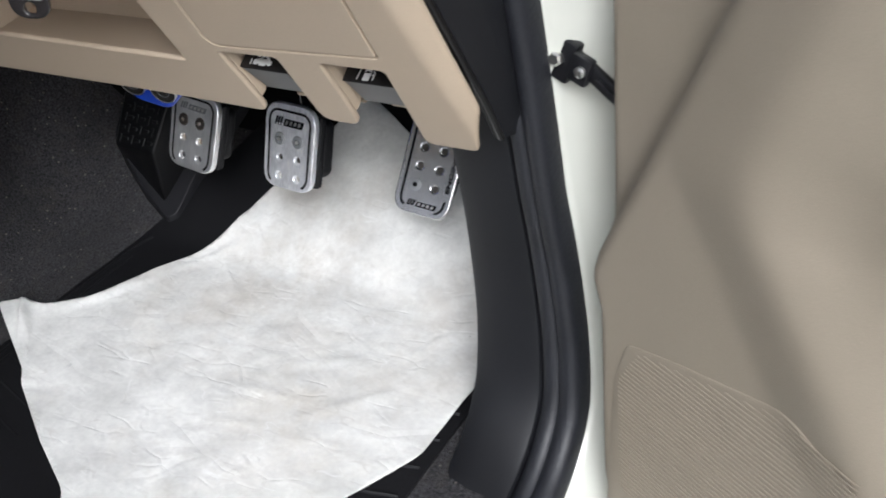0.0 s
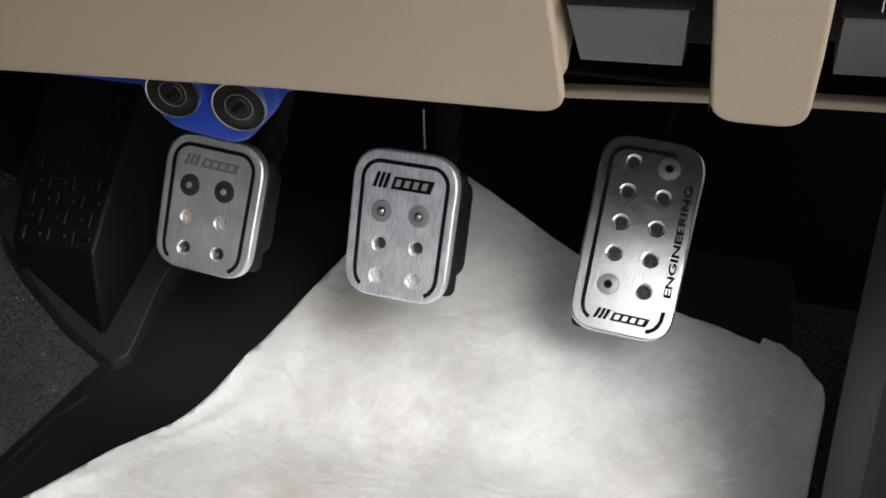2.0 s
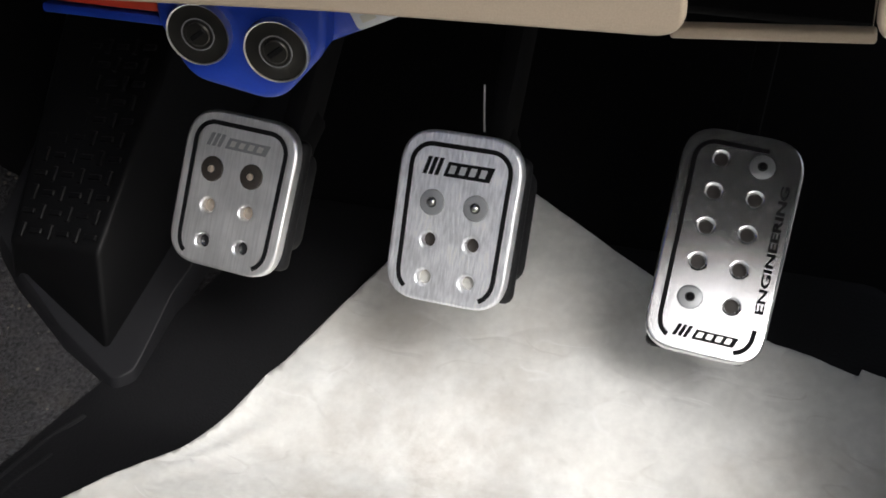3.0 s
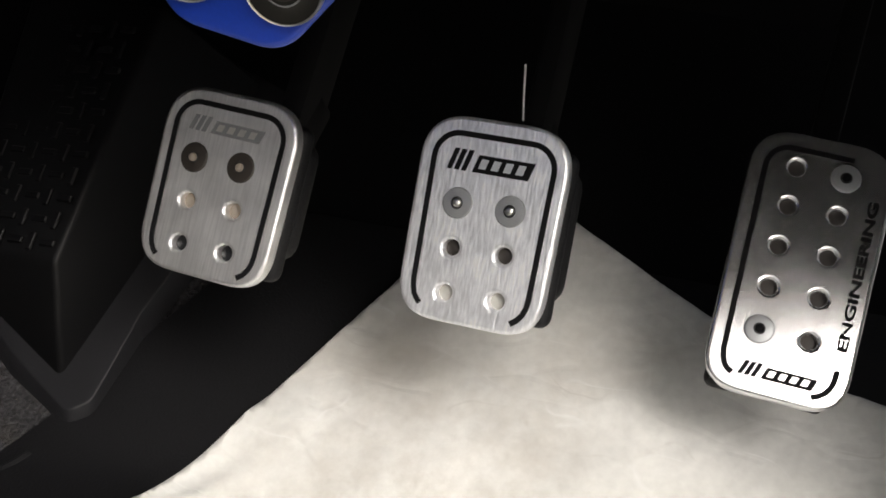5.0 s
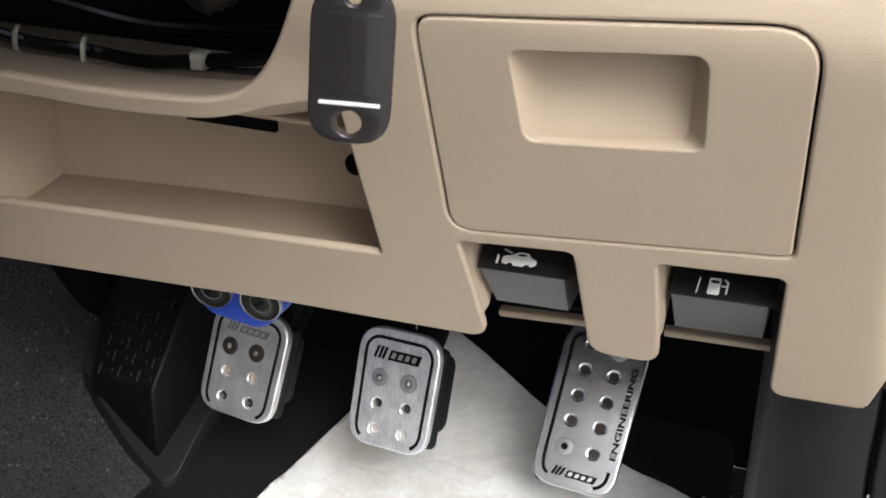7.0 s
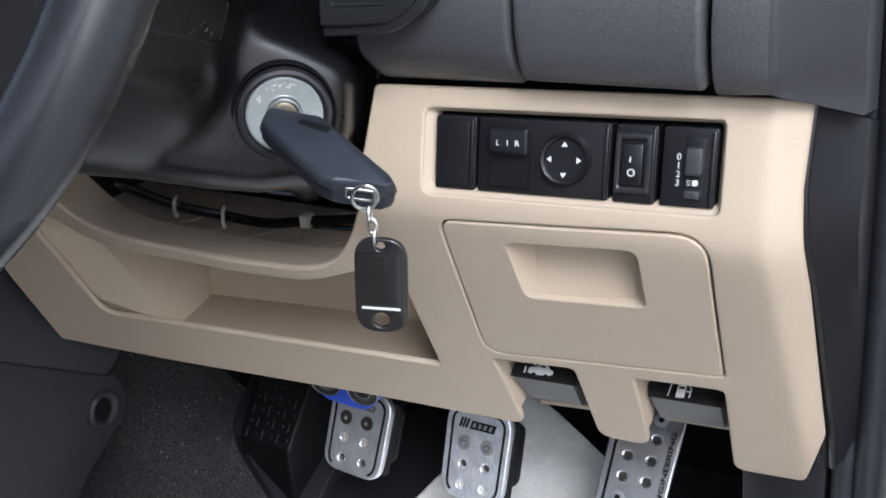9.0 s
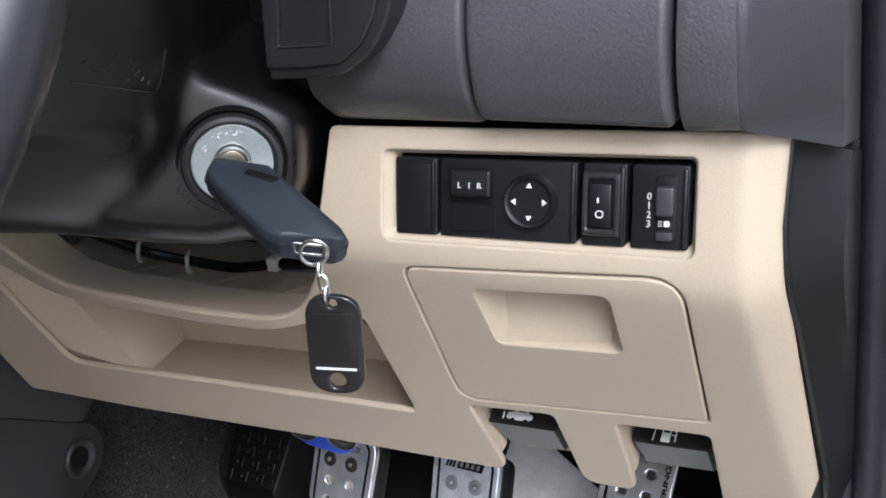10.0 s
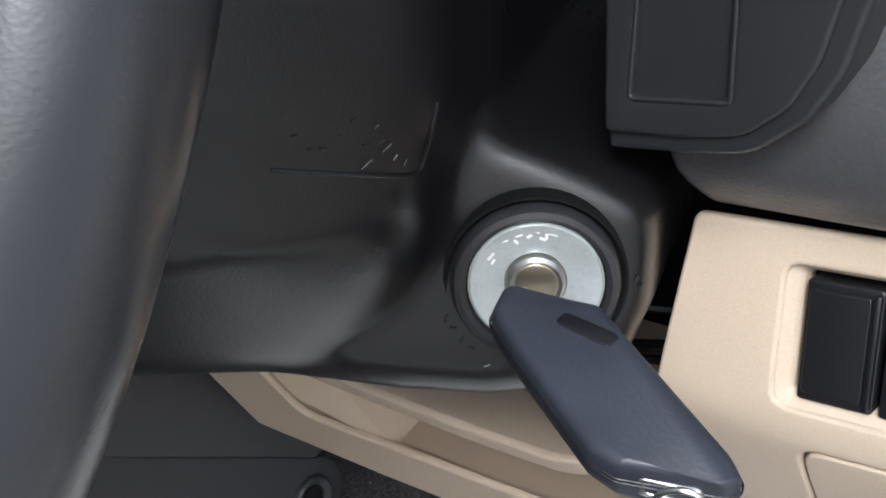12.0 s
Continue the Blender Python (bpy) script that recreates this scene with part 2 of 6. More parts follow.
def crease_marks(m, scale, width, colour, amount, low, seed, turn=0.7):
    """Short wandering strokes where the sheet has been crumpled: crease shade and lit folds put into the colour."""
    n, l = m.node_tree.nodes, m.node_tree.links
    b = n["Principled BSDF"]
    old = b.inputs["Base Color"].links[0].from_socket
    co = n.new("ShaderNodeTexCoord")
    mp = n.new("ShaderNodeMapping")
    mp.inputs["Location"].default_value = (seed, seed * 0.7, 0)
    mp.inputs["Rotation"].default_value = (0, 0, turn)
    mp.inputs["Scale"].default_value = (0.6, 1.3, 0.2)
    l.new(co.outputs["Object"], mp.inputs[0])
    wob = n.new("ShaderNodeTexNoise")
    wob.inputs["Scale"].default_value, wob.inputs["Detail"].default_value, wob.inputs["Roughness"].default_value = scale, 1.5, 0.5
    l.new(mp.outputs[0], wob.inputs[0])
    off = n.new("ShaderNodeMath")
    off.operation = "SUBTRACT"
    off.inputs[1].default_value = 0.5
    l.new(wob.outputs[0], off.inputs[0])
    size = n.new("ShaderNodeMath")
    size.operation = "ABSOLUTE"
    l.new(off.outputs[0], size.inputs[0])
    stroke = n.new("ShaderNodeMapRange")
    stroke.inputs["From Min"].default_value, stroke.inputs["From Max"].default_value = 0.0, width
    stroke.inputs["To Min"].default_value, stroke.inputs["To Max"].default_value = 1.0, 0.0
    l.new(size.outputs[0], stroke.inputs[0])
    ns = n.new("ShaderNodeTexNoise")
    ns.inputs["Scale"].default_value, ns.inputs["Detail"].default_value = 42, 3
    l.new(mp.outputs[0], ns.inputs[0])
    keep = n.new("ShaderNodeMapRange")
    keep.inputs["From Min"].default_value, keep.inputs["From Max"].default_value, keep.inputs["To Max"].default_value = low, low + 0.1, amount
    l.new(ns.outputs[0], keep.inputs[0])
    mu = n.new("ShaderNodeMath")
    mu.operation = "MULTIPLY"
    l.new(stroke.outputs[0], mu.inputs[0])
    l.new(keep.outputs[0], mu.inputs[1])
    mix = n.new("ShaderNodeMix")
    mix.data_type = "RGBA"
    l.new(mu.outputs[0], mix.inputs[0])
    l.new(old, mix.inputs[6])
    mix.inputs[7].default_value = (*colour, 1)
    l.new(mix.outputs[2], b.inputs["Base Color"])


# Two sets of dark strokes for crease shade, one pale for lit folds.
crease_marks(PAPER, 20, 0.030, (0.44, 0.425, 0.395), 0.26, 0.54, 0.0)
crease_marks(PAPER, 34, 0.018, (0.43, 0.405, 0.37), 0.30, 0.56, 3.1, 1.1)
crease_marks(PAPER, 28, 0.014, (0.80, 0.80, 0.79), 0.5, 0.54, 5.7, 0.9)
specks(PAPER, 26, 0.030, (0.16, 0.14, 0.12))
specks(CARPET, 190, 0.26, (0.115, 0.102, 0.088))

# ---- building helpers ----


def part(name, bm, mat, parent=None, label="", smooth=True, flat_angle=35, even=False, face_flat=False):
    """One mesh object from a bmesh, under a thing or a part."""
    me = bpy.data.meshes.new(name)
    if not isinstance(bm, bmesh.types.BMesh):
        me = bm
        me.name = name
    else:
        bmesh.ops.recalc_face_normals(bm, faces=bm.faces)
        bm.to_mesh(me)
        bm.free()
    me.materials.clear()
    me.materials.append(mat)
    if smooth:
        me.shade_smooth()
        me.set_sharp_from_angle(angle=radians(flat_angle))
    if face_flat:
        rim = set()
        for f in me.polygons:
            if f.normal.z > 0.999:
                rim ^= set(f.edge_keys)
        for e in me.edges:
            if e.key in rim:
                e.use_edge_sharp = True
    ob = new(name, me)
    if even:
        wn_ = ob.modifiers.new("even", "WEIGHTED_NORMAL")
        wn_.keep_sharp, wn_.weight = True, 90
    if parent:
        ob.parent = parent
    if label:
        ob["label"] = label
    return ob


def thing(name, label, category, group="", kind="", m=None):
    ob = new(name)
    ob.empty_display_size = 0.02
    if m is not None:
        ob.matrix_world = m
    return tagged(ob, label, category, group, kind)


def struct(name, bm, mat, label="", category="", **kw):
    return tagged(part(name, bm, mat, None, **kw), label or name.replace("_", " "), category, kind="structure")


def rounded(pts, r=0.004, n=5):
    """A closed outline with its corners rounded; a point may carry its own radius as third value."""
    out = []
    k = len(pts)
    for i in range(k):
        p, a, b = (Vector(pts[j % k][:2]) for j in (i, i - 1, i + 1))
        rad = pts[i][2] if len(pts[i]) > 2 else r
        da, db = a - p, b - p
        la, lb = da.length, db.length
        ang = da.angle(db) if la > 1e-9 and lb > 1e-9 else math.pi
        if rad <= 0 or ang > math.pi * 0.985:
            out.append(p)
            continue
        cut = min(rad / max(math.tan(ang / 2), 1e-3), la * 0.48, lb * 0.48)
        p0, p1 = p + da.normalized() * cut, p + db.normalized() * cut
        for j in range(n + 1):
            t = j / n
            out.append((1 - t) ** 2 * p0 + 2 * t * (1 - t) * p + t * t * p1)
    return out


def box_outline(w, h, r, n=5, cx=0.0, cy=0.0):
    return rounded([(cx - w / 2, cy - h / 2), (cx + w / 2, cy - h / 2), (cx + w / 2, cy + h / 2), (cx - w / 2, cy + h / 2)], r, n)


def circle(r, n=20, cx=0.0, cy=0.0):
    return [Vector((cx + r * math.cos(2 * math.pi * i / n), cy + r * math.sin(2 * math.pi * i / n))) for i in range(n)]


def plate(outline, holes=(), thick=0.003, bevel=0.0006, res=2):
    """A flat plate in its own x-y plane, its face at z = 0 and its back at -thick, with holes and rounded edges; returns a mesh."""
    cu = bpy.data.curves.new("plate", "CURVE")
    cu.dimensions, cu.fill_mode = "2D", "BOTH"
    for loop in (outline, *holes):
        s = cu.splines.new("POLY")
        s.points.add(len(loop) - 1)
        for pt, q in zip(s.points, loop):
            pt.co = (q[0], q[1], 0, 1)
        s.use_cyclic_u = True
    cu.extrude = max(thick / 2 - bevel, 1e-5)
    cu.bevel_depth, cu.bevel_resolution, cu.offset = bevel, res, -bevel
    ob = bpy.data.objects.new("plate", cu)
    scene.collection.objects.link(ob)
    me = bpy.data.meshes.new_from_object(ob.evaluated_get(bpy.context.evaluated_depsgraph_get()))
    bpy.data.objects.remove(ob)
    bpy.data.curves.remove(cu)
    me.transform(Matrix.Translation((0, 0, -thick / 2)))
    bm = bmesh.new()
    bm.from_mesh(me)
    bpy.data.meshes.remove(me)
    bmesh.ops.remove_doubles(bm, verts=bm.verts, dist=1e-6)
    return bm


def moved(bm, m):
    bmesh.ops.transform(bm, matrix=m, verts=bm.verts)
    return bm


def axes(origin, xdir, ydir):
    """A pose from an origin, the x direction and (about) the y direction."""
    x = Vector(xdir).normalized()
    z = x.cross(Vector(ydir)).normalized()
    y = z.cross(x)
    return Matrix((x, y, z)).transposed().to_4x4() if False else Matrix.Translation(origin) @ Matrix((x, y, z)).transposed().to_4x4()


def block(w, d, h, bevel=0.002, seg=2, m=None):
    bm = bmesh.new()
    bmesh.ops.create_cube(bm, size=1.0)
    bmesh.ops.scale(bm, vec=(w, d, h), verts=bm.verts)
    if bevel:
        bmesh.ops.bevel(bm, geom=list(bm.edges), offset=bevel, segments=seg, affect="EDGES", profile=0.5)
    return moved(bm, m) if m is not None else bm


def lathe(profile, n=28, m=None):
    """A turned body round z from (radius, height) pairs."""
    bm = bmesh.new()
    rings = [[bm.verts.new((r * math.cos(2 * math.pi * i / n), r * math.sin(2 * math.pi * i / n), z)) for i in range(n)] for r, z in profile]
    for a, b in zip(rings, rings[1:]):
        for i in range(n):
            bm.faces.new((a[i], a[(i + 1) % n], b[(i + 1) % n], b[i]))
    bm.faces.new(rings[0][::-1])
    bm.faces.new(rings[-1])
    return moved(bm, m) if m is not None else bm


def tube(points, r, n=10, closed=False, ends=True, taper=None):
    """A round bar along points."""
    bm = bmesh.new()
    pts = [Vector(p) for p in points]
    k = len(pts)
    rings, side = [], None
    for i, p in enumerate(pts):
        a = pts[(i - 1) % k] if closed or i else p
        b = pts[(i + 1) % k] if closed or i < k - 1 else p
        t = (b - a).normalized()
        if side is None:
            side = t.orthogonal().normalized()
        side = (side - t * side.dot(t)).normalized()
        up = t.cross(side)
        rad = r if taper is None else r * taper[i]
        rings.append([bm.verts.new(p + rad * (side * math.cos(2 * math.pi * j / n) + up * math.sin(2 * math.pi * j / n))) for j in range(n)])
    for i in range(k if closed else k - 1):
        a, b = rings[i], rings[(i + 1) % k]
        off = 0
        if closed and i == k - 1:
            off = min(range(n), key=lambda o: (a[0].co - b[o].co).length)
        for j in range(n):
            bm.faces.new((a[j], a[(j + 1) % n], b[(j + 1 + off) % n], b[(j + off) % n]))
    if not closed and ends:
        bm.faces.new(rings[0][::-1])
        bm.faces.new(rings[-1])
    return bm


def smooth_path(pts, n=8):
    """Catmull-Rom through points of any dimension."""
    P = [Vector(p) for p in pts]
    P = [2 * P[0] - P[1]] + P + [2 * P[-1] - P[-2]]
    out = []
    for i in range(1, len(P) - 2):
        a, b, c, d = P[i - 1:i + 3]
        for j in range(n):
            t = j / n
            out.append(0.5 * (2 * b + (c - a) * t + (2 * a - 5 * b + 4 * c - d) * t * t + (3 * b - a - 3 * c + d) * t ** 3))
    out.append(P[-2])
    return out


def sweep(path_yz, profile):
    """A skin along a path in the y-z plane; the profile's pairs are x and the offset towards the path's left side."""
    bm = bmesh.new()
    k = len(path_yz)
    rows = []
    for i, p in enumerate(path_yz):
        a, b = path_yz[max(i - 1, 0)], path_yz[min(i + 1, k - 1)]
        t = (Vector(b) - Vector(a)).normalized()
        nrm = Vector((-t[1], t[0]))
        rows.append([bm.verts.new((x, p[0] + nrm[0] * o, p[1] + nrm[1] * o)) for x, o in profile])
    for a, b in zip(rows, rows[1:]):
        for j in range(len(profile) - 1):
            bm.faces.new((a[j], a[j + 1], b[j + 1], b[j]))
    return bm


def joined(*bms):
    out = bmesh.new()
    for b in bms:
        me = bpy.data.meshes.new("tmp")
        b.to_mesh(me)
        b.free()
        out.from_mesh(me)
        bpy.data.meshes.remove(me)
    return out


def melted(bm, voxel=0.003, rounds=8):
    """The union of a bmesh's bodies, its seams blended."""
    me = bpy.data.meshes.new("melt")
    bmesh.ops.recalc_face_normals(bm, faces=bm.faces)
    bm.to_mesh(me)
    bm.free()
    ob = bpy.data.objects.new("melt", me)
    scene.collection.objects.link(ob)
    r = ob.modifiers.new("r", "REMESH")
    r.mode, r.voxel_size = "VOXEL", voxel
    s = ob.modifiers.new("s", "SMOOTH")
    s.iterations, s.factor = rounds, 0.5
    made = bpy.data.meshes.new_from_object(ob.evaluated_get(bpy.context.evaluated_depsgraph_get()))
    bpy.data.objects.remove(ob)
    bpy.data.meshes.remove(me)
    return made

# ---- the large structure ----


def floor_z(x, y):
    """Flat floor that bends up into the toe board."""
    d = y - 0.803
    z = 0.010 + 0.64 * (d + math.sqrt(d * d + 0.0004)) / 2
    e, f = -0.87 - x, x + 1.16
    side = min(e, f, 0.14)
    return z + 1.6 * (side + math.sqrt(side * side + 0.0004)) / 2


def grid_mesh(x0, x1, nx, y0, y1, ny, f):
    bm = bmesh.new()
    rows = [[bm.verts.new((x0 + (x1 - x0) * i / nx, y0 + (y1 - y0) * j / ny, f(x0 + (x1 - x0) * i / nx, y0 + (y1 - y0) * j / ny))) for i in range(nx + 1)] for j in range(ny + 1)]
    for a, b in zip(rows, rows[1:]):
        for i in range(nx):
            bm.faces.new((a[i], a[i + 1], b[i + 1], b[i]))
    return bm


struct("ground", grid_mesh(-60, 60, 12, -60, 60, 12, lambda x, y: -0.52), ASPHALT, "pale concrete ground outside the car", "ground")
struct("floor", grid_mesh(-1.74, -0.225, 90, -0.94, 0.93, 118, lambda x, y: floor_z(x, y) + 0.0012 * noise.noise(Vector((x * 40, y * 40, 0)))),
       CARPET, "worn charcoal carpet on the footwell floor", "floor")
# Carpet stops here; beyond, the shade under the dashboard is in the colour.
struct("wall_toe_board", grid_mesh(-1.74, -0.225, 90, 0.93, 1.12, 12, floor_z), DARK, "toe board under the pedals, blackened to carry the shade", "wall")
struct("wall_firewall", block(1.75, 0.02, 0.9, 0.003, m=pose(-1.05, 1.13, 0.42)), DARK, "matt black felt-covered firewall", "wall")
# Unseen plain walls and roof, added to block sky light and bounce it inside.
struct("wall_far_side", joined(block(0.02, 2.08, 0.94, 0.003, m=pose(-1.75, 0.09, 0.31)), block(0.02, 0.16, 0.80, 0.003, m=pose(-1.72, -0.25, 0.83, 0, 8))), LINER, "unseen plain wall and post closing the far side", "wall")
struct("wall_rear", block(1.62, 0.02, 0.94, 0.003, m=pose(-0.93, -0.96, 0.33)), LINER, "unseen plain wall closing the cabin behind", "wall")
struct("wall_near_rear", block(0.02, 0.66, 1.30, 0.003, m=pose(-0.13, -0.64, 0.52)), LINER, "unseen plain wall closing the near side behind", "wall")
struct("ceiling", block(1.38, 1.34, 0.03, 0.003, m=pose(-1.03, -0.30, 1.20)), LINER, "unseen plain roof that blocks the sky", "ceiling")
for k, (x0, x1) in enumerate(((-0.26, -0.38), (-1.70, -1.62))):
    struct("wall_windscreen_pillar_%d" % (k + 1), tube([(x0, 0.80, 0.82), ((x0 + x1) / 2, 0.58, 1.03), (x1, 0.33, 1.20)], 0.035, 12), TRIM, "charcoal windscreen pillar", "pillar")
struct("floor_under", block(1.5, 1.9, 0.02, 0.003, m=pose(-0.98, 0.15, -0.05)), DARK, "black underside of the cabin floor", "floor")

# door opening: dark trim, rubber seal, painted pillar
OPENING = smooth_path([(0.50, 1.05), (0.575, 0.80), (0.632, 0.60), (0.662, 0.45), (0.682, 0.34), (0.697, 0.24), (0.702, 0.17), (0.700, 0.11), (0.686, 0.058), (0.650, 0.022), (0.59, 0.004), (0.50, -0.002), (0.30, -0.004), (-0.1, -0.004), (-0.7, -0.004)], 6)
TRIM_PROFILE = [(-0.278, 0.060), (-0.272, 0.012), (-0.269, 0.004), (-0.263, 0.0005), (-0.252, 0.0), (-0.226, -0.001), (-0.219, 0.001), (-0.2165, 0.006), (-0.2165, 0.02)]
def flared(bm):
    """The opening's outer edge stands further out towards the sill."""
    for v in bm.verts:
        v.co.x += 0.017 * max(0.0, min(1.0, (0.26 - v.co.z) / 0.20)) * max(0.0, min(1.0, (v.co.x + 0.278) / 0.09))
    return bm


struct("trim_door_opening", flared(sweep(OPENING, TRIM_PROFILE)), TRIM, "charcoal plastic kick panel and sill trim", "trim")


def bulge(cx, co, r, a0, a1, n=7):
    return [(cx + r * math.cos(radians(a0 + (a1 - a0) * i / n)), co - r * math.sin(radians(a0 + (a1 - a0) * i / n))) for i in range(n + 1)]


seal_profile = [(-0.2155, 0.012)] + bulge(-0.208, 0.002, 0.0075, 180, 20) + bulge(-0.1945, 0.001, 0.0085, 150, 10) + [(-0.184, 0.008), (-0.184, 0.02)]
struct("trim_door_seal", flared(sweep(OPENING, seal_profile)), SEAL, "black rubber door seal round the opening", "seal")
struct("wall_pillar", flared(sweep(OPENING, [(-0.205, 0.014), (-0.186, 0.012), (-0.178, 0.016), (-0.166, 0.026), (-0.150, 0.034), (-0.12, 0.042), (-0.09, 0.046), (-0.06, 0.056), (-0.045, 0.10), (-0.045, 0.25)])),
       PAINT, "cream-white painted door pillar and sill", "pillar")

# ---- the open door ----
DOOR_ANGLE = radians(62)
DOOR_X, DOOR_Y = Vector((math.sin(DOOR_ANGLE), -math.cos(DOOR_ANGLE), 0)), Vector((0, 0, 1))
DOOR_M = axes((-0.129, 0.645, 0), DOOR_X, DOOR_Y)


def ease(a):
    a = max(0.0, min(1.0, a))
    return a * a * (3 - 2 * a)


def door_relief(s, z):
    """Height of the door trim's face over its flat plane."""
    k = (s - 0.008) * 0.887 - (z - 0.295) * 0.46
    step = 0.5 + 0.5 * math.tanh(k / 0.005)
    e = s - 0.133 - 0.75 * max(0.0, 0.36 - z) - 0.42 * max(0.0, z - 0.39)
    q = math.sqrt(e * e + 0.00012)
    swell = math.exp(-((s - 0.235) / 0.035) ** 2 - ((z - 0.375) / 0.055) ** 2)
    return -0.011 + 0.020 * step - 0.36 * (e + q) / 2 - 0.13 * min((q - e) / 2, 0.07) + 0.012 * swell


def door_trim():
    bm = bmesh.new()
    nx, nz = 70, 70
    rows = []
    for j in range(nz + 1):
        z = -0.10 + 0.75 * j / nz
        left = -0.016 + 0.008 * ease((0.232 - z) / 0.024) + 0.018 * max(0.0, (0.06 - z) / 0.06) ** 1.5
        row = []
        for i in range(nx + 1):
            t = i / nx
            s = left + (0.62 - left) * t ** 1.5
            edge = min(1.0, (s - left) / 0.008)
            row.append(bm.verts.new((s, z, door_relief(s, z) - 0.010 * (1 - math.sqrt(max(0.0, 1 - (1 - edge) ** 2))))))
        rows.append(row)
    for a, b in zip(rows, rows[1:]):
        for i in range(nx):
            bm.faces.new((a[i], a[i + 1], b[i + 1], b[i]))
    edge = [e for e in bm.edges if e.is_boundary]
    r = bmesh.ops.extrude_edge_only(bm, edges=edge)
    bmesh.ops.translate(bm, vec=(0, 0, -0.02), verts=[g for g in r["geom"] if isinstance(g, bmesh.types.BMVert)])
    return bm


door = thing("door_1", "open front door with beige plastic trim panel", "car door", kind="structure", m=DOOR_M)
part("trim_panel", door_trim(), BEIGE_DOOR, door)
part("shell", joined(block(0.60, 0.72, 0.02, 0.004, m=pose(0.34, 0.27, -0.045)), block(0.02, 0.72, 0.09, 0.006, m=pose(0.040, 0.27, -0.085))), PAINT, door, "cream-white painted door shell")
SPK = rounded([(0.0, 0.02), (0.012, 0.160, 0.02), (0.025, 0.198, 0.015), (0.076, 0.214, 0.03), (0.171, 0.239, 0.05), (0.232, 0.222, 0.03), (0.25, 0.02)], 0.01, 8)


def on_door(bm, lift):
    """Lays a flat body onto the door trim's face."""
    for k in range(1, 25):
        bmesh.ops.bisect_plane(bm, geom=list(bm.verts) + list(bm.edges) + list(bm.faces), dist=1e-6, plane_co=(0.01 * k, 0, 0), plane_no=(1, 0, 0))
    for v in bm.verts:
        v.co.z += door_relief(v.co.x, v.co.y) + lift
    return bm


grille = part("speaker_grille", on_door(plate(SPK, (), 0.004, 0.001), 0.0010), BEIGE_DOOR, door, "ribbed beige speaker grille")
ribs = bmesh.new()
for i in range(44):
    z = 0.052 + i * 0.0042
    a = 0.016 if z < 0.16 else 0.016 + (z - 0.16) * 0.6 if z < 0.198 else 0.04 + (z - 0.198) * 3.6
    if a < 0.20:
        b = block(0.228 - a, 0.0018, 0.0008, 0.0003, 1, m=pose((0.228 + a) / 2, z, 0.0012 + 0.0))
        me = bpy.data.meshes.new("t")
        b.to_mesh(me)
        b.free()
        ribs.from_mesh(me)
        bpy.data.meshes.remove(me)
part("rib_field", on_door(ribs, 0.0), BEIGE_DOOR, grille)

strap = thing("door_check_strap", "black greased steel door check strap on the painted pillar", "door check")
SM = axes((-0.178, 0.697, 0.373), (0.93, -0.2, -0.3), (0.25, 0.1, 0.96))
part("bracket", moved(joined(block(0.022, 0.030, 0.010, 0.002, m=pose(0, 0, 0)), block(0.016, 0.020, 0.008, 0.002, m=pose(0.018, 0.002, 0.004))), SM), BLACK, strap)
part("bolt", lathe([(0.0055, 0), (0.0055, 0.003), (0.004, 0.0045)], 6, SM @ pose(-0.001, 0, 0.005)), STEEL, strap)
part("rivet", lathe([(0.004, 0), (0.004, 0.002), (0.002, 0.003)], 16, SM @ pose(0.02, 0.002, 0.008)), STEEL, strap)
part("arm", moved(joined(block(0.07, 0.012, 0.006, 0.002, m=pose(0.056, -0.004, 0.001, 0, 0, -12)), block(0.05, 0.004, 0.004, 0.001, m=pose(0.056, -0.004, 0.005, 0, 0, -12))), SM), BLACK, strap)

# ---- beige lower dashboard ----


def S(z):
    """Length along the fascia's profile from its crease, up positive."""
    return (z - 0.497) * (1.0198 if z >= 0.497 else 1.146)


def fascia(x, s, d=0.0):
    """The place on the fascia's skin at x and length s, d in front of it."""
    e = 0.010
    q = math.sqrt(s * s + e * e)
    sp, sm = (s + q) / 2, (q - s) / 2
    y = 0.5535 + 0.1961 * sp + 0.4887 * sm
    z = 0.497 + 0.9806 * sp - 0.8726 * sm
    gp, gm = (1 + s / q) / 2, (s / q - 1) / 2
    t = Vector((0, 0.1961 * gp + 0.4887 * gm, 0.9806 * gp - 0.8726 * gm)).normalized()
    nrm = Vector((0, -t.z, t.y))
    xr = x + 0.2375 - 0.055 * (math.sqrt((z - 0.523) ** 2 + 0.0006) - 0.5 * (z - 0.523))
    w = (xr + math.sqrt(xr * xr + 0.000012)) / 2
    bow = 0.016 * ease((x + 0.75) / 0.11) * ease((-0.455 - x) / 0.06) * ease((z - 0.37) / 0.035)
    return Vector((x, y + 0.95 * w - bow, z)) + nrm * d


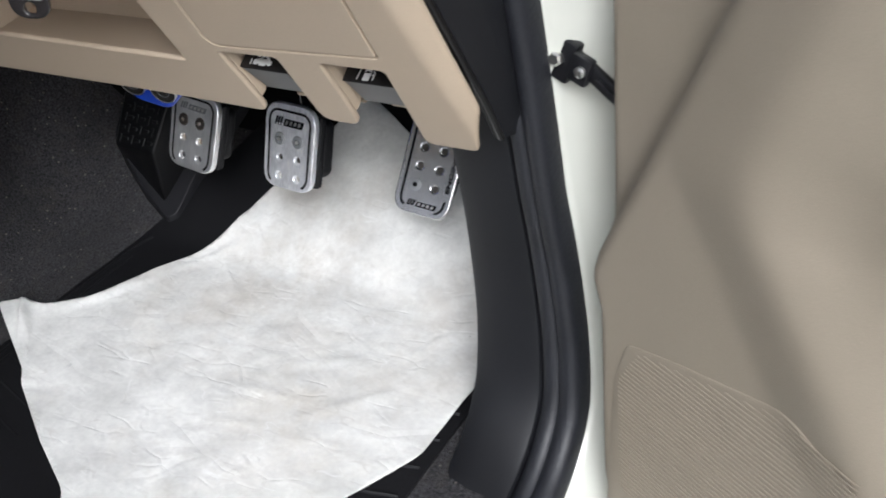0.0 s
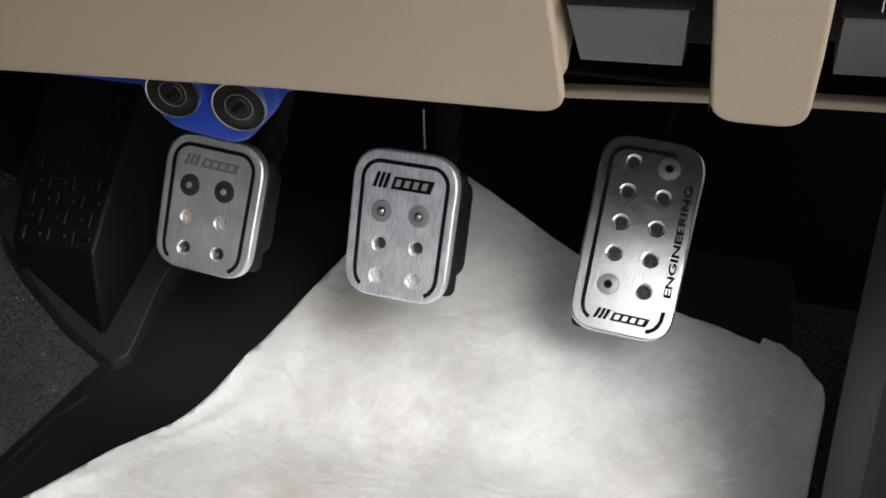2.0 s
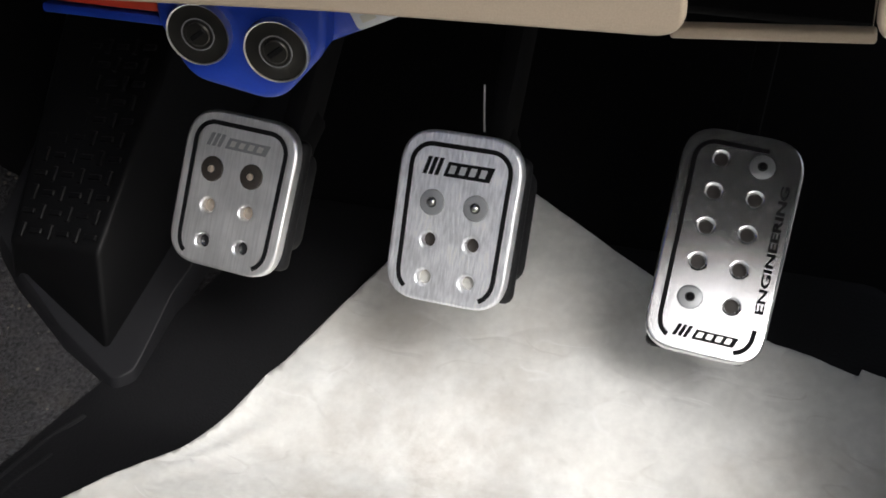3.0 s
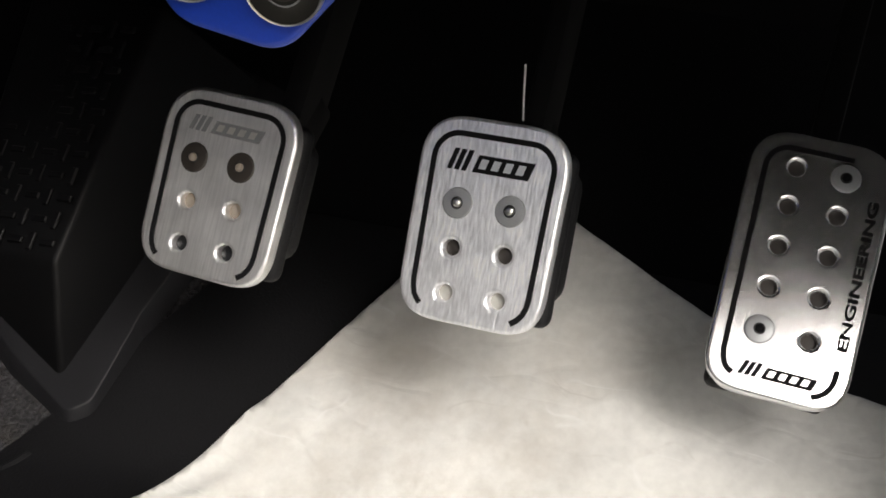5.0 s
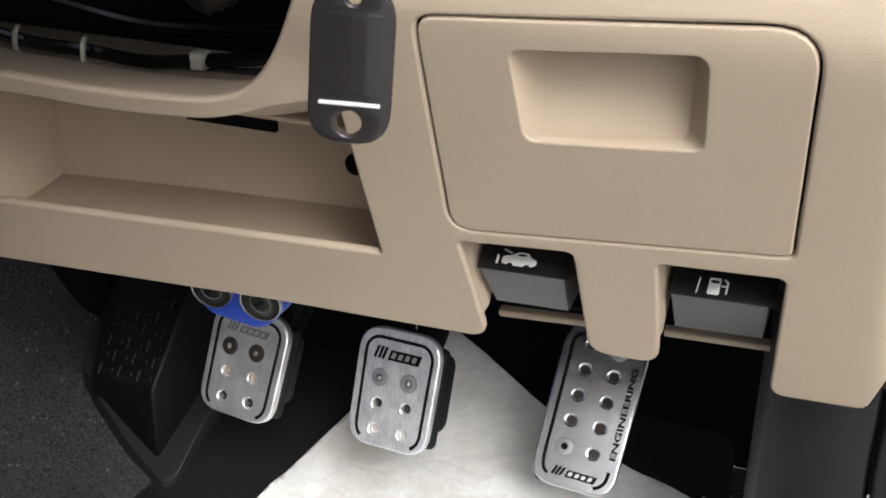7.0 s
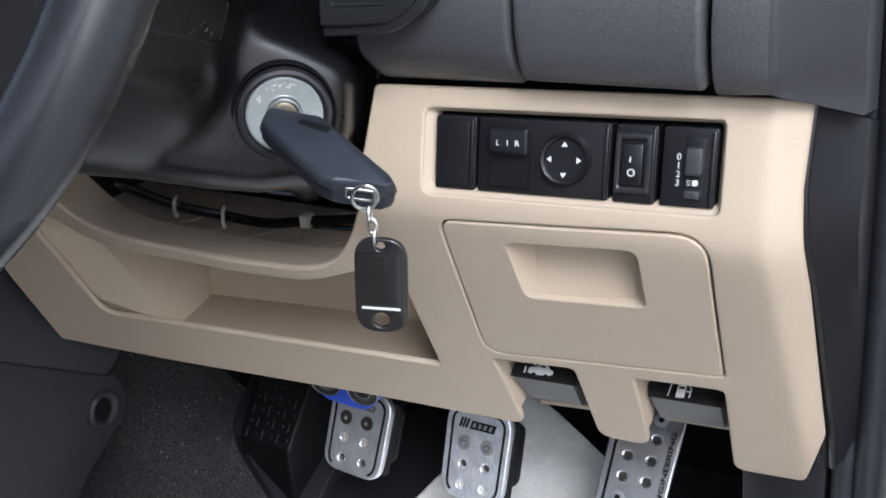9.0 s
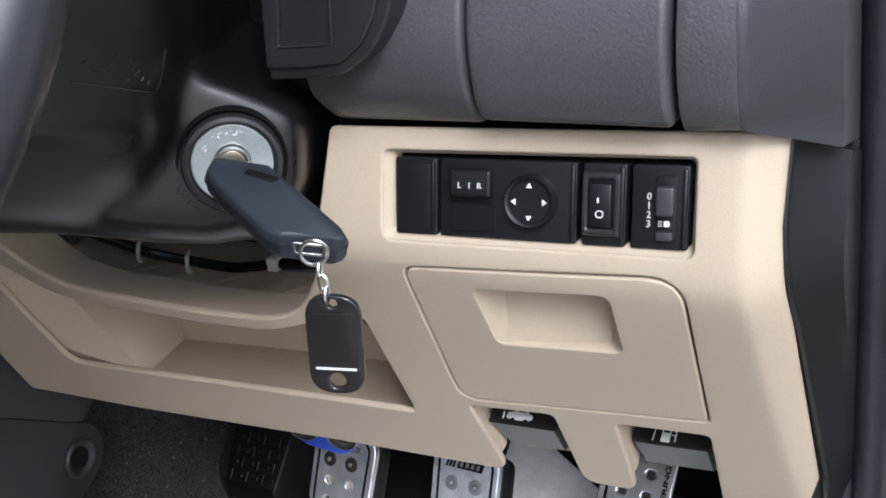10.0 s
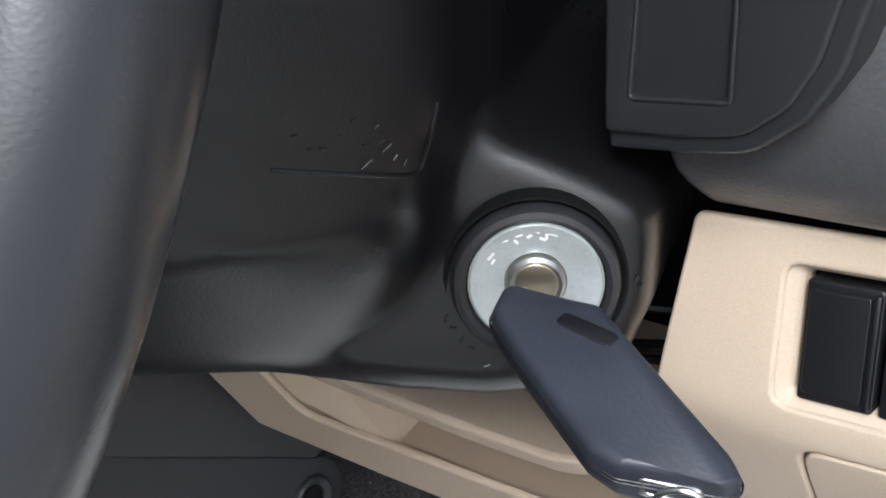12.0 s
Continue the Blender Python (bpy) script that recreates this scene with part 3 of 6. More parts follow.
def on_fascia(bm, cuts=True):
    """Bends a flat plate in x and s onto the fascia."""
    if cuts:
        for s in [-0.024, -0.016, -0.010, -0.005, 0.0, 0.005, 0.010, 0.016, 0.024] + [-0.21 + 0.018 * k for k in range(10)] + [0.036, 0.048, 0.060]:
            bmesh.ops.bisect_plane(bm, geom=list(bm.verts) + list(bm.edges) + list(bm.faces), dist=1e-6, plane_co=(0, s, 0), plane_no=(0, 1, 0))
        for k in range(1, 14):
            bmesh.ops.bisect_plane(bm, geom=list(bm.verts) + list(bm.edges) + list(bm.faces), dist=1e-6, plane_co=(-0.75 + 0.022 * k, 0, 0), plane_no=(1, 0, 0))
        for x in [-0.252 + 0.003 * k for k in range(13)]:
            bmesh.ops.bisect_plane(bm, geom=list(bm.verts) + list(bm.edges) + list(bm.faces), dist=1e-6, plane_co=(x, 0, 0), plane_no=(1, 0, 0))
    for v in bm.verts:
        v.co = fascia(*v.co)
    return bm


def XS(*pts):
    return [(p[0], S(p[1]), *p[2:]) for p in pts]


ARCH_TOP = [tuple(p) for p in smooth_path([(-0.74, 0.500), (-0.705, 0.474), (-0.675, 0.450), (-0.64, 0.4420), (-0.60, 0.4402), (-0.56, 0.4392), (-0.52, 0.4408), (-0.497, 0.4438), (-0.483, 0.452), (-0.470, 0.469), (-0.458, 0.490)], 4)]
BIN_TOP = [tuple(p) for p in smooth_path([(-0.705, 0.440), (-0.68, 0.4325), (-0.64, 0.4305), (-0.60, 0.4300), (-0.56, 0.4290), (-0.52, 0.4310), (-0.498, 0.4340), (-0.478, 0.4400)], 4)]
FRONT = rounded(XS((-0.446, 0.560, 0.004), (-0.238, 0.569, 0.01), (-0.2225, 0.566, 0.003), (-0.2235, 0.525, 0.01), (-0.2190, 0.47, 0.01), (-0.2145, 0.352, 0.012), (-0.2255, 0.3110, 0.006), (-0.268, 0.3083, 0.008),
                   (-0.266, 0.386, 0.004), (-0.3185, 0.382, 0.004), (-0.3185, 0.345, 0.02), (-0.3195, 0.3143, 0.011), (-0.353, 0.3133, 0.011), (-0.356, 0.380, 0.004), (-0.4095, 0.3745, 0.004), (-0.4070, 0.345, 0.02), (-0.4050, 0.3082, 0.011),
                   (-0.522, 0.3035, 0.2), (-0.714, 0.2905, 0.2), (-0.826, 0.287, 0.004), (-0.822, 0.364, 0.02), (-0.800, 0.47, 0.01), (-0.80, 0.500, 0.01), *[(x, z, 0) for x, z in ARCH_TOP]), 0.004, 6)
BIN = rounded(XS((-0.4505, 0.446, 0.006), (-0.4515, 0.357, 0.003), (-0.60, 0.3475, 0.2), (-0.744, 0.338, 0.012), (-0.748, 0.42, 0.01), (-0.728, 0.449, 0.008), *[(x, z, 0) for x, z in BIN_TOP]), 0.004, 5)
CUBBY = rounded(XS((-0.408, 0.4905, 0.010), (-0.262, 0.503, 0.018), (-0.264, 0.399, 0.004), (-0.412, 0.3815, 0.012)), 0.01, 7)

SLOT_OUT = rounded(XS((-0.4160, 0.5055, 0.006), (-0.4150, 0.5500, 0.005), (-0.2590, 0.5570, 0.003), (-0.2585, 0.5125, 0.005)), 0.004, 5)
SLOT_IN = rounded(XS((-0.4105, 0.5105, 0.003), (-0.4105, 0.5485, 0.003), (-0.2605, 0.5555, 0.003), (-0.2605, 0.5165, 0.003)), 0.003, 5)

dash = thing("lower_dashboard", "beige plastic lower dashboard with an open shelf", "dashboard")
part("fascia", on_fascia(plate(FRONT, (BIN, CUBBY, SLOT_OUT), 0.005, 0.0018)), BEIGE, dash, flat_angle=60, even=True)


def shrunk(outline, k):
    c = sum((Vector(p) for p in outline), Vector((0, 0))) / len(outline)
    out = []
    n = len(outline)
    for i in range(n):
        a, p, b = (Vector(outline[j % n]) for j in (i - 1, i, i + 1))
        t = (b - a).normalized()
        nn = Vector((-t.y, t.x))
        if nn.dot(c - p) < 0:
            nn = -nn
        out.append(p + nn * k)
    return out


def shell(outline, front_d, back, flip=False):
    """A recess: walls from an outline on the fascia back to the places that back() gives, and its bottom."""
    bm = bmesh.new()
    a = [bm.verts.new(fascia(p[0], p[1], front_d)) for p in outline]
    b = [bm.verts.new(back(p[0], p[1])) for p in outline]
    n = len(a)
    for i in range(n):
        bm.faces.new((a[i], a[(i + 1) % n], b[(i + 1) % n], b[i]))
    bm.faces.new(b)
    return bm


def slot_recess():
    """The sloping border in which the switches sit."""
    bm = bmesh.new()
    rows = []
    for t, d in ((0.0, -0.0014), (0.25, -0.0022), (0.6, -0.0034), (0.9, -0.0046), (1.0, -0.0060), (1.0, -0.0110)):
        rows.append([bm.verts.new(fascia(a[0] + (b[0] - a[0]) * t, a[1] + (b[1] - a[1]) * t, d)) for a, b in zip(SLOT_OUT, SLOT_IN)])
    n = len(SLOT_OUT)
    for a, b in zip(rows, rows[1:]):
        for i in range(n):
            bm.faces.new((a[i], a[(i + 1) % n], b[(i + 1) % n], b[i]))
    return bm


def bin_shell():
    """The open shelf: its walls run outwards behind the rim, then back to the rear wall."""
    bm = bmesh.new()
    loops = [[fascia(p[0], p[1], -0.003) for p in BIN]]
    wide = shrunk(BIN, -0.002)
    loops.append([fascia(p[0], p[1], -0.005) for p in wide])
    deep, mid = [], []
    for p in wide:
        f = fascia(p[0], p[1])
        x = max(f.x, -0.690) if f.x < -0.60 else f.x
        low = f.z < 0.375 + 0.2 * max(0.0, -0.72 - f.x)
        z = 0.348 + 0.045 * (f.x + 0.45) if low else 0.404
        deep.append(Vector((x, 0.705, z)))
        if low:
            xm_ = max(f.x, -0.677)
            mid.append(Vector((xm_, f.y + 0.010, 0.348 + 0.045 * (xm_ + 0.45))))
        else:
            mid.append(f.lerp(deep[-1], 0.3))
    loops.append(mid)
    loops.append(deep)
    rows = [[bm.verts.new(v) for v in lp] for lp in loops]
    n = len(rows[0])
    for a, b in zip(rows, rows[1:]):
        for i in range(n):
            bm.faces.new((a[i], a[(i + 1) % n], b[(i + 1) % n], b[i]))
    bm.faces.new(rows[-1])
    return bm


part("switch_recess", slot_recess(), BEIGE, dash, flat_angle=60)
part("shelf_recess", bin_shell(), BEIGE, dash, flat_angle=38)
part("shelf_clip", lathe([(0.006, 0), (0.006, 0.003), (0.003, 0.0045)], 16, pose(-0.497, 0.7045, 0.372, 90)), DARK, dash, "dark clip in the shelf")
part("shelf_slot", block(0.056, 0.004, 0.020, 0.001, m=pose(-0.572, 0.7035, 0.3925)), DARK, dash, "dark slot in the shelf wall")


def arch_lip():
    """Ledge behind the arch's rim, with a downturned inner edge."""
    pts = [fascia(x, S(z), -0.003) for x, z in ARCH_TOP[4:]]
    bm = bmesh.new()
    rows = []
    for p in pts:
        k = ease((p.z - 0.440) / 0.03)
        rows.append([bm.verts.new(p + Vector((0, o, h * (1 - k)))) for o, h in ((0, 0.0005), (0.010, 0.0010), (0.034, -0.0022), (0.036, -0.0045), (0.0365, -0.010))])
    for a, b in zip(rows, rows[1:]):
        for i in range(4):
            bm.faces.new((a[i], a[i + 1], b[i + 1], b[i]))
    return bm


part("arch_lip", arch_lip(), BEIGE, dash)
part("column_bay", block(0.28, 0.09, 0.002, 0.0006, m=pose(-0.60, 0.660, 0.4225)), MOULDING, dash, "beige floor behind the arch, darkened as in shade")
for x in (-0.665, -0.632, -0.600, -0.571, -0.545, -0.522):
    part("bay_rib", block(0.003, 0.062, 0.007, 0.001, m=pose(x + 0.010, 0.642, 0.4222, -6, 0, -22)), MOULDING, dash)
for x in (-0.585, -0.578, -0.570):
    part("notch", block(0.005, 0.004, 0.003, 0.001, m=pose(x, 0.606, 0.4365)), BEIGE, dash)

lid = part("cubby_lid", on_fascia(plate(shrunk(CUBBY, 0.0011), (rounded(XS((-0.372, 0.4805), (-0.2995, 0.4875), (-0.3005, 0.4465), (-0.3705, 0.439)), 0.006, 5),), 0.004, 0.001)), BEIGE, dash, "beige cubby lid with a moulded grip", flat_angle=60, even=True)
GRIP = rounded(XS((-0.372, 0.4805), (-0.2995, 0.4875), (-0.3005, 0.4465), (-0.3705, 0.439)), 0.006, 5)


def grip_back(x, s):
    k = (s - S(0.44)) / (S(0.487) - S(0.44))
    return fascia(-0.336 + (x + 0.336) * 0.80, s - 0.004 * k, -0.003 - 0.021 * max(0.0, min(1.0, k)))


part("grip_recess", shell(GRIP, -0.001, grip_back), BEIGE, lid)


def pocket(left, right):
    """A lever recess: curved left wall, straight right wall and roof."""
    bm = bmesh.new()

    def strip(a, b):
        va, vb = [bm.verts.new(p) for p in a], [bm.verts.new(p) for p in b]
        for k in range(len(a) - 1):
            bm.faces.new((va[k], va[k + 1], vb[k + 1], vb[k]))

    f0 = [fascia(x - 0.0018, S(z), -0.0032) for x, z, _ in left]
    f1 = [fascia(x + o * 0.7, S(z) + (0.003 if k == len(left) - 1 else 0), -0.010) for k, (x, z, o) in enumerate(left)]
    f2 = [fascia(x + o, S(z) + (0.010 if k == len(left) - 1 else 0), -0.020) for k, (x, z, o) in enumerate(left)]
    f3 = [fascia(x + o, S(z) + (0.014 if k == len(left) - 1 else 0), -0.040) for k, (x, z, o) in enumerate(left)]
    strip(f0, f1)
    strip(f1, f2)
    strip(f2, f3)
    g0 = [fascia(x, S(z), -0.002) for x, z in right]
    g1 = [fascia(x, S(z), -0.040) for x, z in right]
    strip(g0, g1)
    strip([f0[0], g0[0]], [f3[0], g1[0]])
    return bm


def pocket_bar(x0, z0, x1, z1):
    """The thin moulded bar that closes a lever recess below."""
    tilt = math.degrees(math.atan2(z1 - z0, x1 - x0))
    return block(math.hypot(x1 - x0, z1 - z0), 0.0062, 0.0042, 0.0012, 3, pose((x0 + x1) / 2, 0.7090, (z0 + z1) / 2 - 0.0004, 12) @ pose(0, 0, 0, 0, -tilt))


part("lever_pocket", pocket([(-0.4085, 0.3745, 0.000), (-0.4078, 0.360, 0.0005), (-0.4070, 0.345, 0.001), (-0.4062, 0.333, 0.0012), (-0.4066, 0.3190, 0.0014)], [(-0.3560, 0.3805), (-0.3545, 0.350), (-0.3535, 0.316)]), BEIGE, dash, flat_angle=60)
part("lever_pocket", pocket([(-0.3180, 0.382, 0.000), (-0.3182, 0.367, 0.0005), (-0.3184, 0.352, 0.0008), (-0.3188, 0.339, 0.0010), (-0.3200, 0.3240, 0.0012)], [(-0.2660, 0.387), (-0.2670, 0.350), (-0.2680, 0.311)]), BEIGE, dash, flat_angle=60)
part("lever_bar", pocket_bar(-0.4150, 0.2990, -0.3490, 0.3048), BEIGE, dash)
part("lever_bar", pocket_bar(-0.3260, 0.3060, -0.2590, 0.3100), BEIGE, dash)

# Added slabs: stop light leaking into the footwell, darken the accelerator's reflection.
part("shade_slab", joined(block(0.60, 0.37, 0.006, 0.002, m=pose(-0.525, 0.905, 0.343)), block(0.60, 0.060, 0.004, 0.001, m=pose(-0.525, 0.742, 0.3200, 31))), DARK, dash, "added black slab that keeps light out under the dashboard")

# Black sheets give the lever recesses their shade by colour.
for x0, x1, z in ((-0.409, -0.353, 0.360), (-0.319, -0.265, 0.366)):
    part("recess_shade", block(x1 - x0, 0.004, 0.070, 0.001, m=pose((x0 + x1) / 2, 0.694, z + 0.003, 8)), BLACKMATT, dash, "black sheet for the shade behind the lever")
    part("recess_shade", block(0.003, 0.034, 0.044, 0.001, m=pose(x1 - 0.0015, 0.677, z + 0.001, 10)), BLACKMATT, dash, "black sheet for the shade beside the lever")

# dark dashboard above and its end
cap = thing("dashboard_end_cap", "charcoal plastic end cap of the dashboard", "trim")


def end_wall():
    """The panel that closes the dashboard's end below the seam, from the fascia's edge back towards the door opening."""
    bm = bmesh.new()
    rows = []
    for dx, back, top in ((-0.006, 0.0065, 0.5640), (-0.0025, 0.0080, 0.5625), (0.0015, 0.0130, 0.5600), (0.0100, 0.0260, 0.5545), (0.0125, 0.034, 0.5500), (0.0135, 0.10, 0.5300)):
        row = []
        for k in range(22):
            z = top + (0.317 - top) * k / 21
            edge = np.interp(z, [0.352, 0.47, 0.525, 0.566], [-0.2115, -0.2175, -0.2235, -0.2225])
            p = fascia(edge, S(z))
            row.append(bm.verts.new((min(edge + dx, -0.2020) if dx < 0.012 else -0.2015 + (dx - 0.0125), min(p.y + back, 0.74), z)))
        rows.append(row)
    for a, b in zip(rows, rows[1:]):
        for i in range(21):
            bm.faces.new((a[i], b[i], b[i + 1], a[i + 1]))
    rim = [e for e in bm.edges if e.is_boundary]
    made = bmesh.ops.extrude_edge_only(bm, edges=rim)
    bmesh.ops.translate(bm, vec=(-0.004, 0.004, 0), verts=[g for g in made["geom"] if isinstance(g, bmesh.types.BMVert)])
    return bm


part("lower_cap", end_wall(), TRIM, cap)
edge_pts = []
for k in range(24):
    z = 0.563 + (0.320 - 0.563) * k / 23
    x = np.interp(z, [0.352, 0.47, 0.525, 0.566], [-0.2115, -0.2175, -0.2235, -0.2225])
    edge_pts.append(fascia(x, S(z)) + Vector((-0.0005, 0.0058, 0)))
part("edge_strip", tube(edge_pts, 0.0024, 8), SHROUD, cap, "glossy black edge strip")


def upper_face(u, v):
    """Skin of the dark upper dashboard: u is x, v the height above 0.575."""
    roll = max(0.0, 0.013 - v)
    bend = (0.026 - v + math.sqrt((0.026 - v) ** 2 + 0.00002)) / 2
    y = 0.5445 + 0.22 * bend + 0.02 * max(0.0, v - 0.05) / 0.05 + 3.0 * max(0.0, v - 0.07) ** 2 + 24.0 * roll ** 2
    return Vector((u, y, 0.575 + v))


def on_upper(bm, d=0.0):
    for k in [-0.4, -0.2, 0, 0.2, 0.4, 0.6, 0.8, 1.15, 1.3, 1.45, 1.6] + list(range(1, 12)):
        bmesh.ops.bisect_plane(bm, geom=list(bm.verts) + list(bm.edges) + list(bm.faces), dist=1e-6, plane_co=(0, 0.02 * k, 0), plane_no=(0, 1, 0))
    for v in bm.verts:
        p = upper_face(v.co.x, v.co.y)
        v.co = p + Vector((0, -v.co.z - d, 0))
    return bm


upper = thing("upper_dashboard", "charcoal grained plastic upper dashboard", "dashboard")
part("left_panel", on_upper(plate(rounded([(-0.4450, 0.016, 0.002), (-0.4445, 0.004, 0.002), (-0.4400, -0.0120, 0.004), (-0.3575, -0.0075, 0.004), (-0.3575, 0.22), (-0.4450, 0.22)], 0.004, 5), (), 0.030, 0.004, 4)), DASH, upper)
part("centre_panel", on_upper(plate(rounded([(-0.3545, -0.0035, 0.004), (-0.2650, -0.0010, 0.004), (-0.2650, 0.22), (-0.3545, 0.22)], 0.004, 5), (), 0.030, 0.0035, 4), 0.004), DASH, upper)
part("right_panel", on_upper(plate(rounded([(-0.2620, -0.0040, 0.003), (-0.2370, -0.0010, 0.001), (-0.2370, 0.22), (-0.2620, 0.22)], 0.002, 4), (), 0.030, 0.0008)), DASH, upper)


def side_wrap():
    """The end of the upper dashboard, which turns back towards the door."""
    bm = bmesh.new()
    rows = []
    for x, back, low in ((-0.2372, 0.0000, 0.5742), (-0.2352, 0.0004, 0.5740), (-0.2335, 0.0016, 0.5732), (-0.2320, 0.0036, 0.5722), (-0.2210, 0.0190, 0.5660), (-0.2030, 0.0420, 0.5560), (-0.2020, 0.12, 0.5400)):
        row = []
        for k in range(20):
            v = low - 0.575 + (0.22 - low + 0.575) * (k / 19) ** 1.6
            p = upper_face(x, max(v, 0.0))
            row.append(bm.verts.new(Vector((x, p.y + back, 0.575 + v))))
        rows.append(row)
    for a, b in zip(rows, rows[1:]):
        for i in range(19):
            bm.faces.new((a[i], b[i], b[i + 1], a[i + 1]))
    base = [r[0] for r in rows]
    inner = [bm.verts.new(v.co + Vector((-0.008, 0.012, 0.0005))) for v in base]
    for i in range(len(base) - 1):
        bm.faces.new((base[i], inner[i], inner[i + 1], base[i + 1]))
    return bm


part("end_wrap", side_wrap(), DASHEND, upper, "smoother charcoal end of the dashboard")
part("underside", block(0.22, 0.09, 0.006, 0.002, m=pose(-0.365, 0.612, 0.580)), TRIM, upper)
part("far_panel", block(0.95, 0.03, 0.36, 0.006, m=pose(-1.22, 0.66, 0.66)), DASH, upper)
part("top_cover", block(1.60, 0.55, 0.03, 0.01, m=pose(-1.0, 0.87, 0.80, 4)), DASH, upper)
part("cluster_hood", block(0.34, 0.30, 0.03, 0.012, m=pose(-0.60, 0.68, 0.83, 6)), DASH, upper)
part("back_panel", block(0.30, 0.02, 0.42, 0.004, m=pose(-0.62, 0.75, 0.60)), DARK, upper)

pod = thing("side_switch_pod", "black plastic switch bezel with an empty slot", "bezel")
POD_OUT = rounded([(-0.4525, 0.5925, 0.002), (-0.429, 0.5945, 0.01), (-0.410, 0.5975, 0.02), (-0.3945, 0.6090, 0.016), (-0.3860, 0.6220, 0.02), (-0.3700, 0.672, 0.01), (-0.366, 0.72, 0.01), (-0.4445, 0.72, 0.01)], 0.004, 8)
POD_IN = rounded([(-0.4518, 0.5985, 0.002), (-0.429, 0.6000, 0.01), (-0.411, 0.6030, 0.018), (-0.3990, 0.6120, 0.014), (-0.3915, 0.6240, 0.02), (-0.3755, 0.674, 0.01), (-0.372, 0.72, 0.01), (-0.4440, 0.72, 0.01)], 0.004, 8)
SLOT_HOLE = rounded([(-0.4435, 0.6090), (-0.4140, 0.6115), (-0.4080, 0.70), (-0.4310, 0.70)], 0.0015, 3)
PODM = Matrix(((1, 0, 0, 0.0), (0, 0, -1, 0.5280), (0, 1, 0, 0), (0, 0, 0, 1)))
part("bezel", moved(plate(POD_IN, (SLOT_HOLE,), 0.020, 0.0014, 3), PODM), PODBLACK, pod)
part("flange", moved(plate(POD_OUT, (), 0.026, 0.0022, 4), PODM @ pose(0, 0, -0.0024)), PODBLACK, pod)
part("slot_frame", moved(plate(shrunk(SLOT_HOLE, -0.0006), (shrunk(SLOT_HOLE, 0.0008),), 0.0040, 0.0006, 2), PODM @ pose(0, 0, 0.0006)), PODBLACK, pod, "raised rim of the slot")
part("blank_switch", moved(plate(rounded([(-0.4375, 0.6150), (-0.4160, 0.6160), (-0.4110, 0.695), (-0.4290, 0.695)], 0.002, 3), (), 0.006, 0.001), PODM @ pose(0, 0, -0.0046)), PODBLACK, pod)

# centre console side
console = thing("console_side_panel", "charcoal plastic side panel of the centre console", "console panel")
SIDE = Matrix(((0, 0, 1, 0), (1, 0, 0, 0), (0, 1, 0, 0), (0, 0, 0, 1)))
part("lower_panel", moved(plate(rounded([*[(0.7115 + 0.030 * math.cos(radians(a)), 0.1965 + 0.030 * math.sin(radians(a)), 0) for a in range(72, -76, -12)], (0.672, 0.140, 0.03), (0.635, 0.09, 0.03), (0.60, -0.01), (0.2, -0.01), (0.2, 0.56), (0.55, 0.333)], 0.006, 6), (), 0.006, 0.0015), Matrix.Translation((-0.836, 0, 0)) @ SIDE), CONSOLE, console)
part("upper_panel", moved(plate(rounded([(0.45, 0.50), (0.64, 0.37), (0.76, 0.262), (0.752, 0.246, 0.01), (0.722, 0.2245, 0.012), (0.45, 0.395)], 0.006, 6), (), 0.012, 0.002), Matrix.Translation((-0.8335, 0, 0)) @ SIDE), CONSOLE, console)
GROMMET_M = Matrix.Translation((-0.8358, 0.710, 0.1965)) @ SIDE
grommet = part("grommet", lathe([(0.0180, 0), (0.0176, 0.0030), (0.0160, 0.0046), (0.0140, 0.0044), (0.0112, 0.0022), (0.0108, 0.0006), (0.0095, 0.0002)], 32, GROMMET_M), CONSOLE, console, "round black fastener")
part("plug", lathe([(0.0100, 0.0004), (0.0096, 0.0022), (0.0085, 0.0028), (0.0060, 0.0024)], 28, GROMMET_M), DARK, grommet, "matt black recessed plug")

# ---- floor coverings ----
mat = thing("rubber_floor_mat", "black rubber floor mat with raised ribs", "floor mat")
MAT_OUT = rounded([(-0.752, -0.2), (-0.752, 0.70, 0.1), (-0.742, 0.80, 0.06), (-0.705, 0.868, 0.05), (-0.655, 0.95, 0.02), (-0.300, 0.95, 0.02), (-0.281, 0.80, 0.1), (-0.281, -0.2)], 0.02, 6)


def draped(bm, lift, step=0.025, steep=0.0):
    """Lays a flat plate over the floor; steep adds to its rise at the toe board."""
    xs = [v.co.x for v in bm.verts]
    ys = [v.co.y for v in bm.verts]
    k = min(xs)
    while k < max(xs):
        bmesh.ops.bisect_plane(bm, geom=list(bm.verts) + list(bm.edges) + list(bm.faces), dist=1e-6, plane_co=(k, 0, 0), plane_no=(1, 0, 0))
        k += step
    k = min(ys)
    while k < max(ys):
        bmesh.ops.bisect_plane(bm, geom=list(bm.verts) + list(bm.edges) + list(bm.faces), dist=1e-6, plane_co=(0, k, 0), plane_no=(0, 1, 0))
        k += step
    for v in bm.verts:
        d = v.co.y - 0.80
        v.co.z += floor_z(v.co.x, v.co.y) + lift + steep * (d + math.sqrt(d * d + 0.0004)) / 2
    return bm


part("sheet", draped(plate(MAT_OUT, (), 0.003, 0.0008), 0.003, 0.03), RUBBER, mat)
part("border", tube([(p.x, p.y, floor_z(p.x, p.y) + 0.0012) for p in [Vector((-0.744, -0.1 + 0.02 * i)) for i in range(40)] + smooth_path([(-0.744, 0.70), (-0.738, 0.77), (-0.728, 0.800)], 8)], 0.0028, 8), RUBBER, mat)
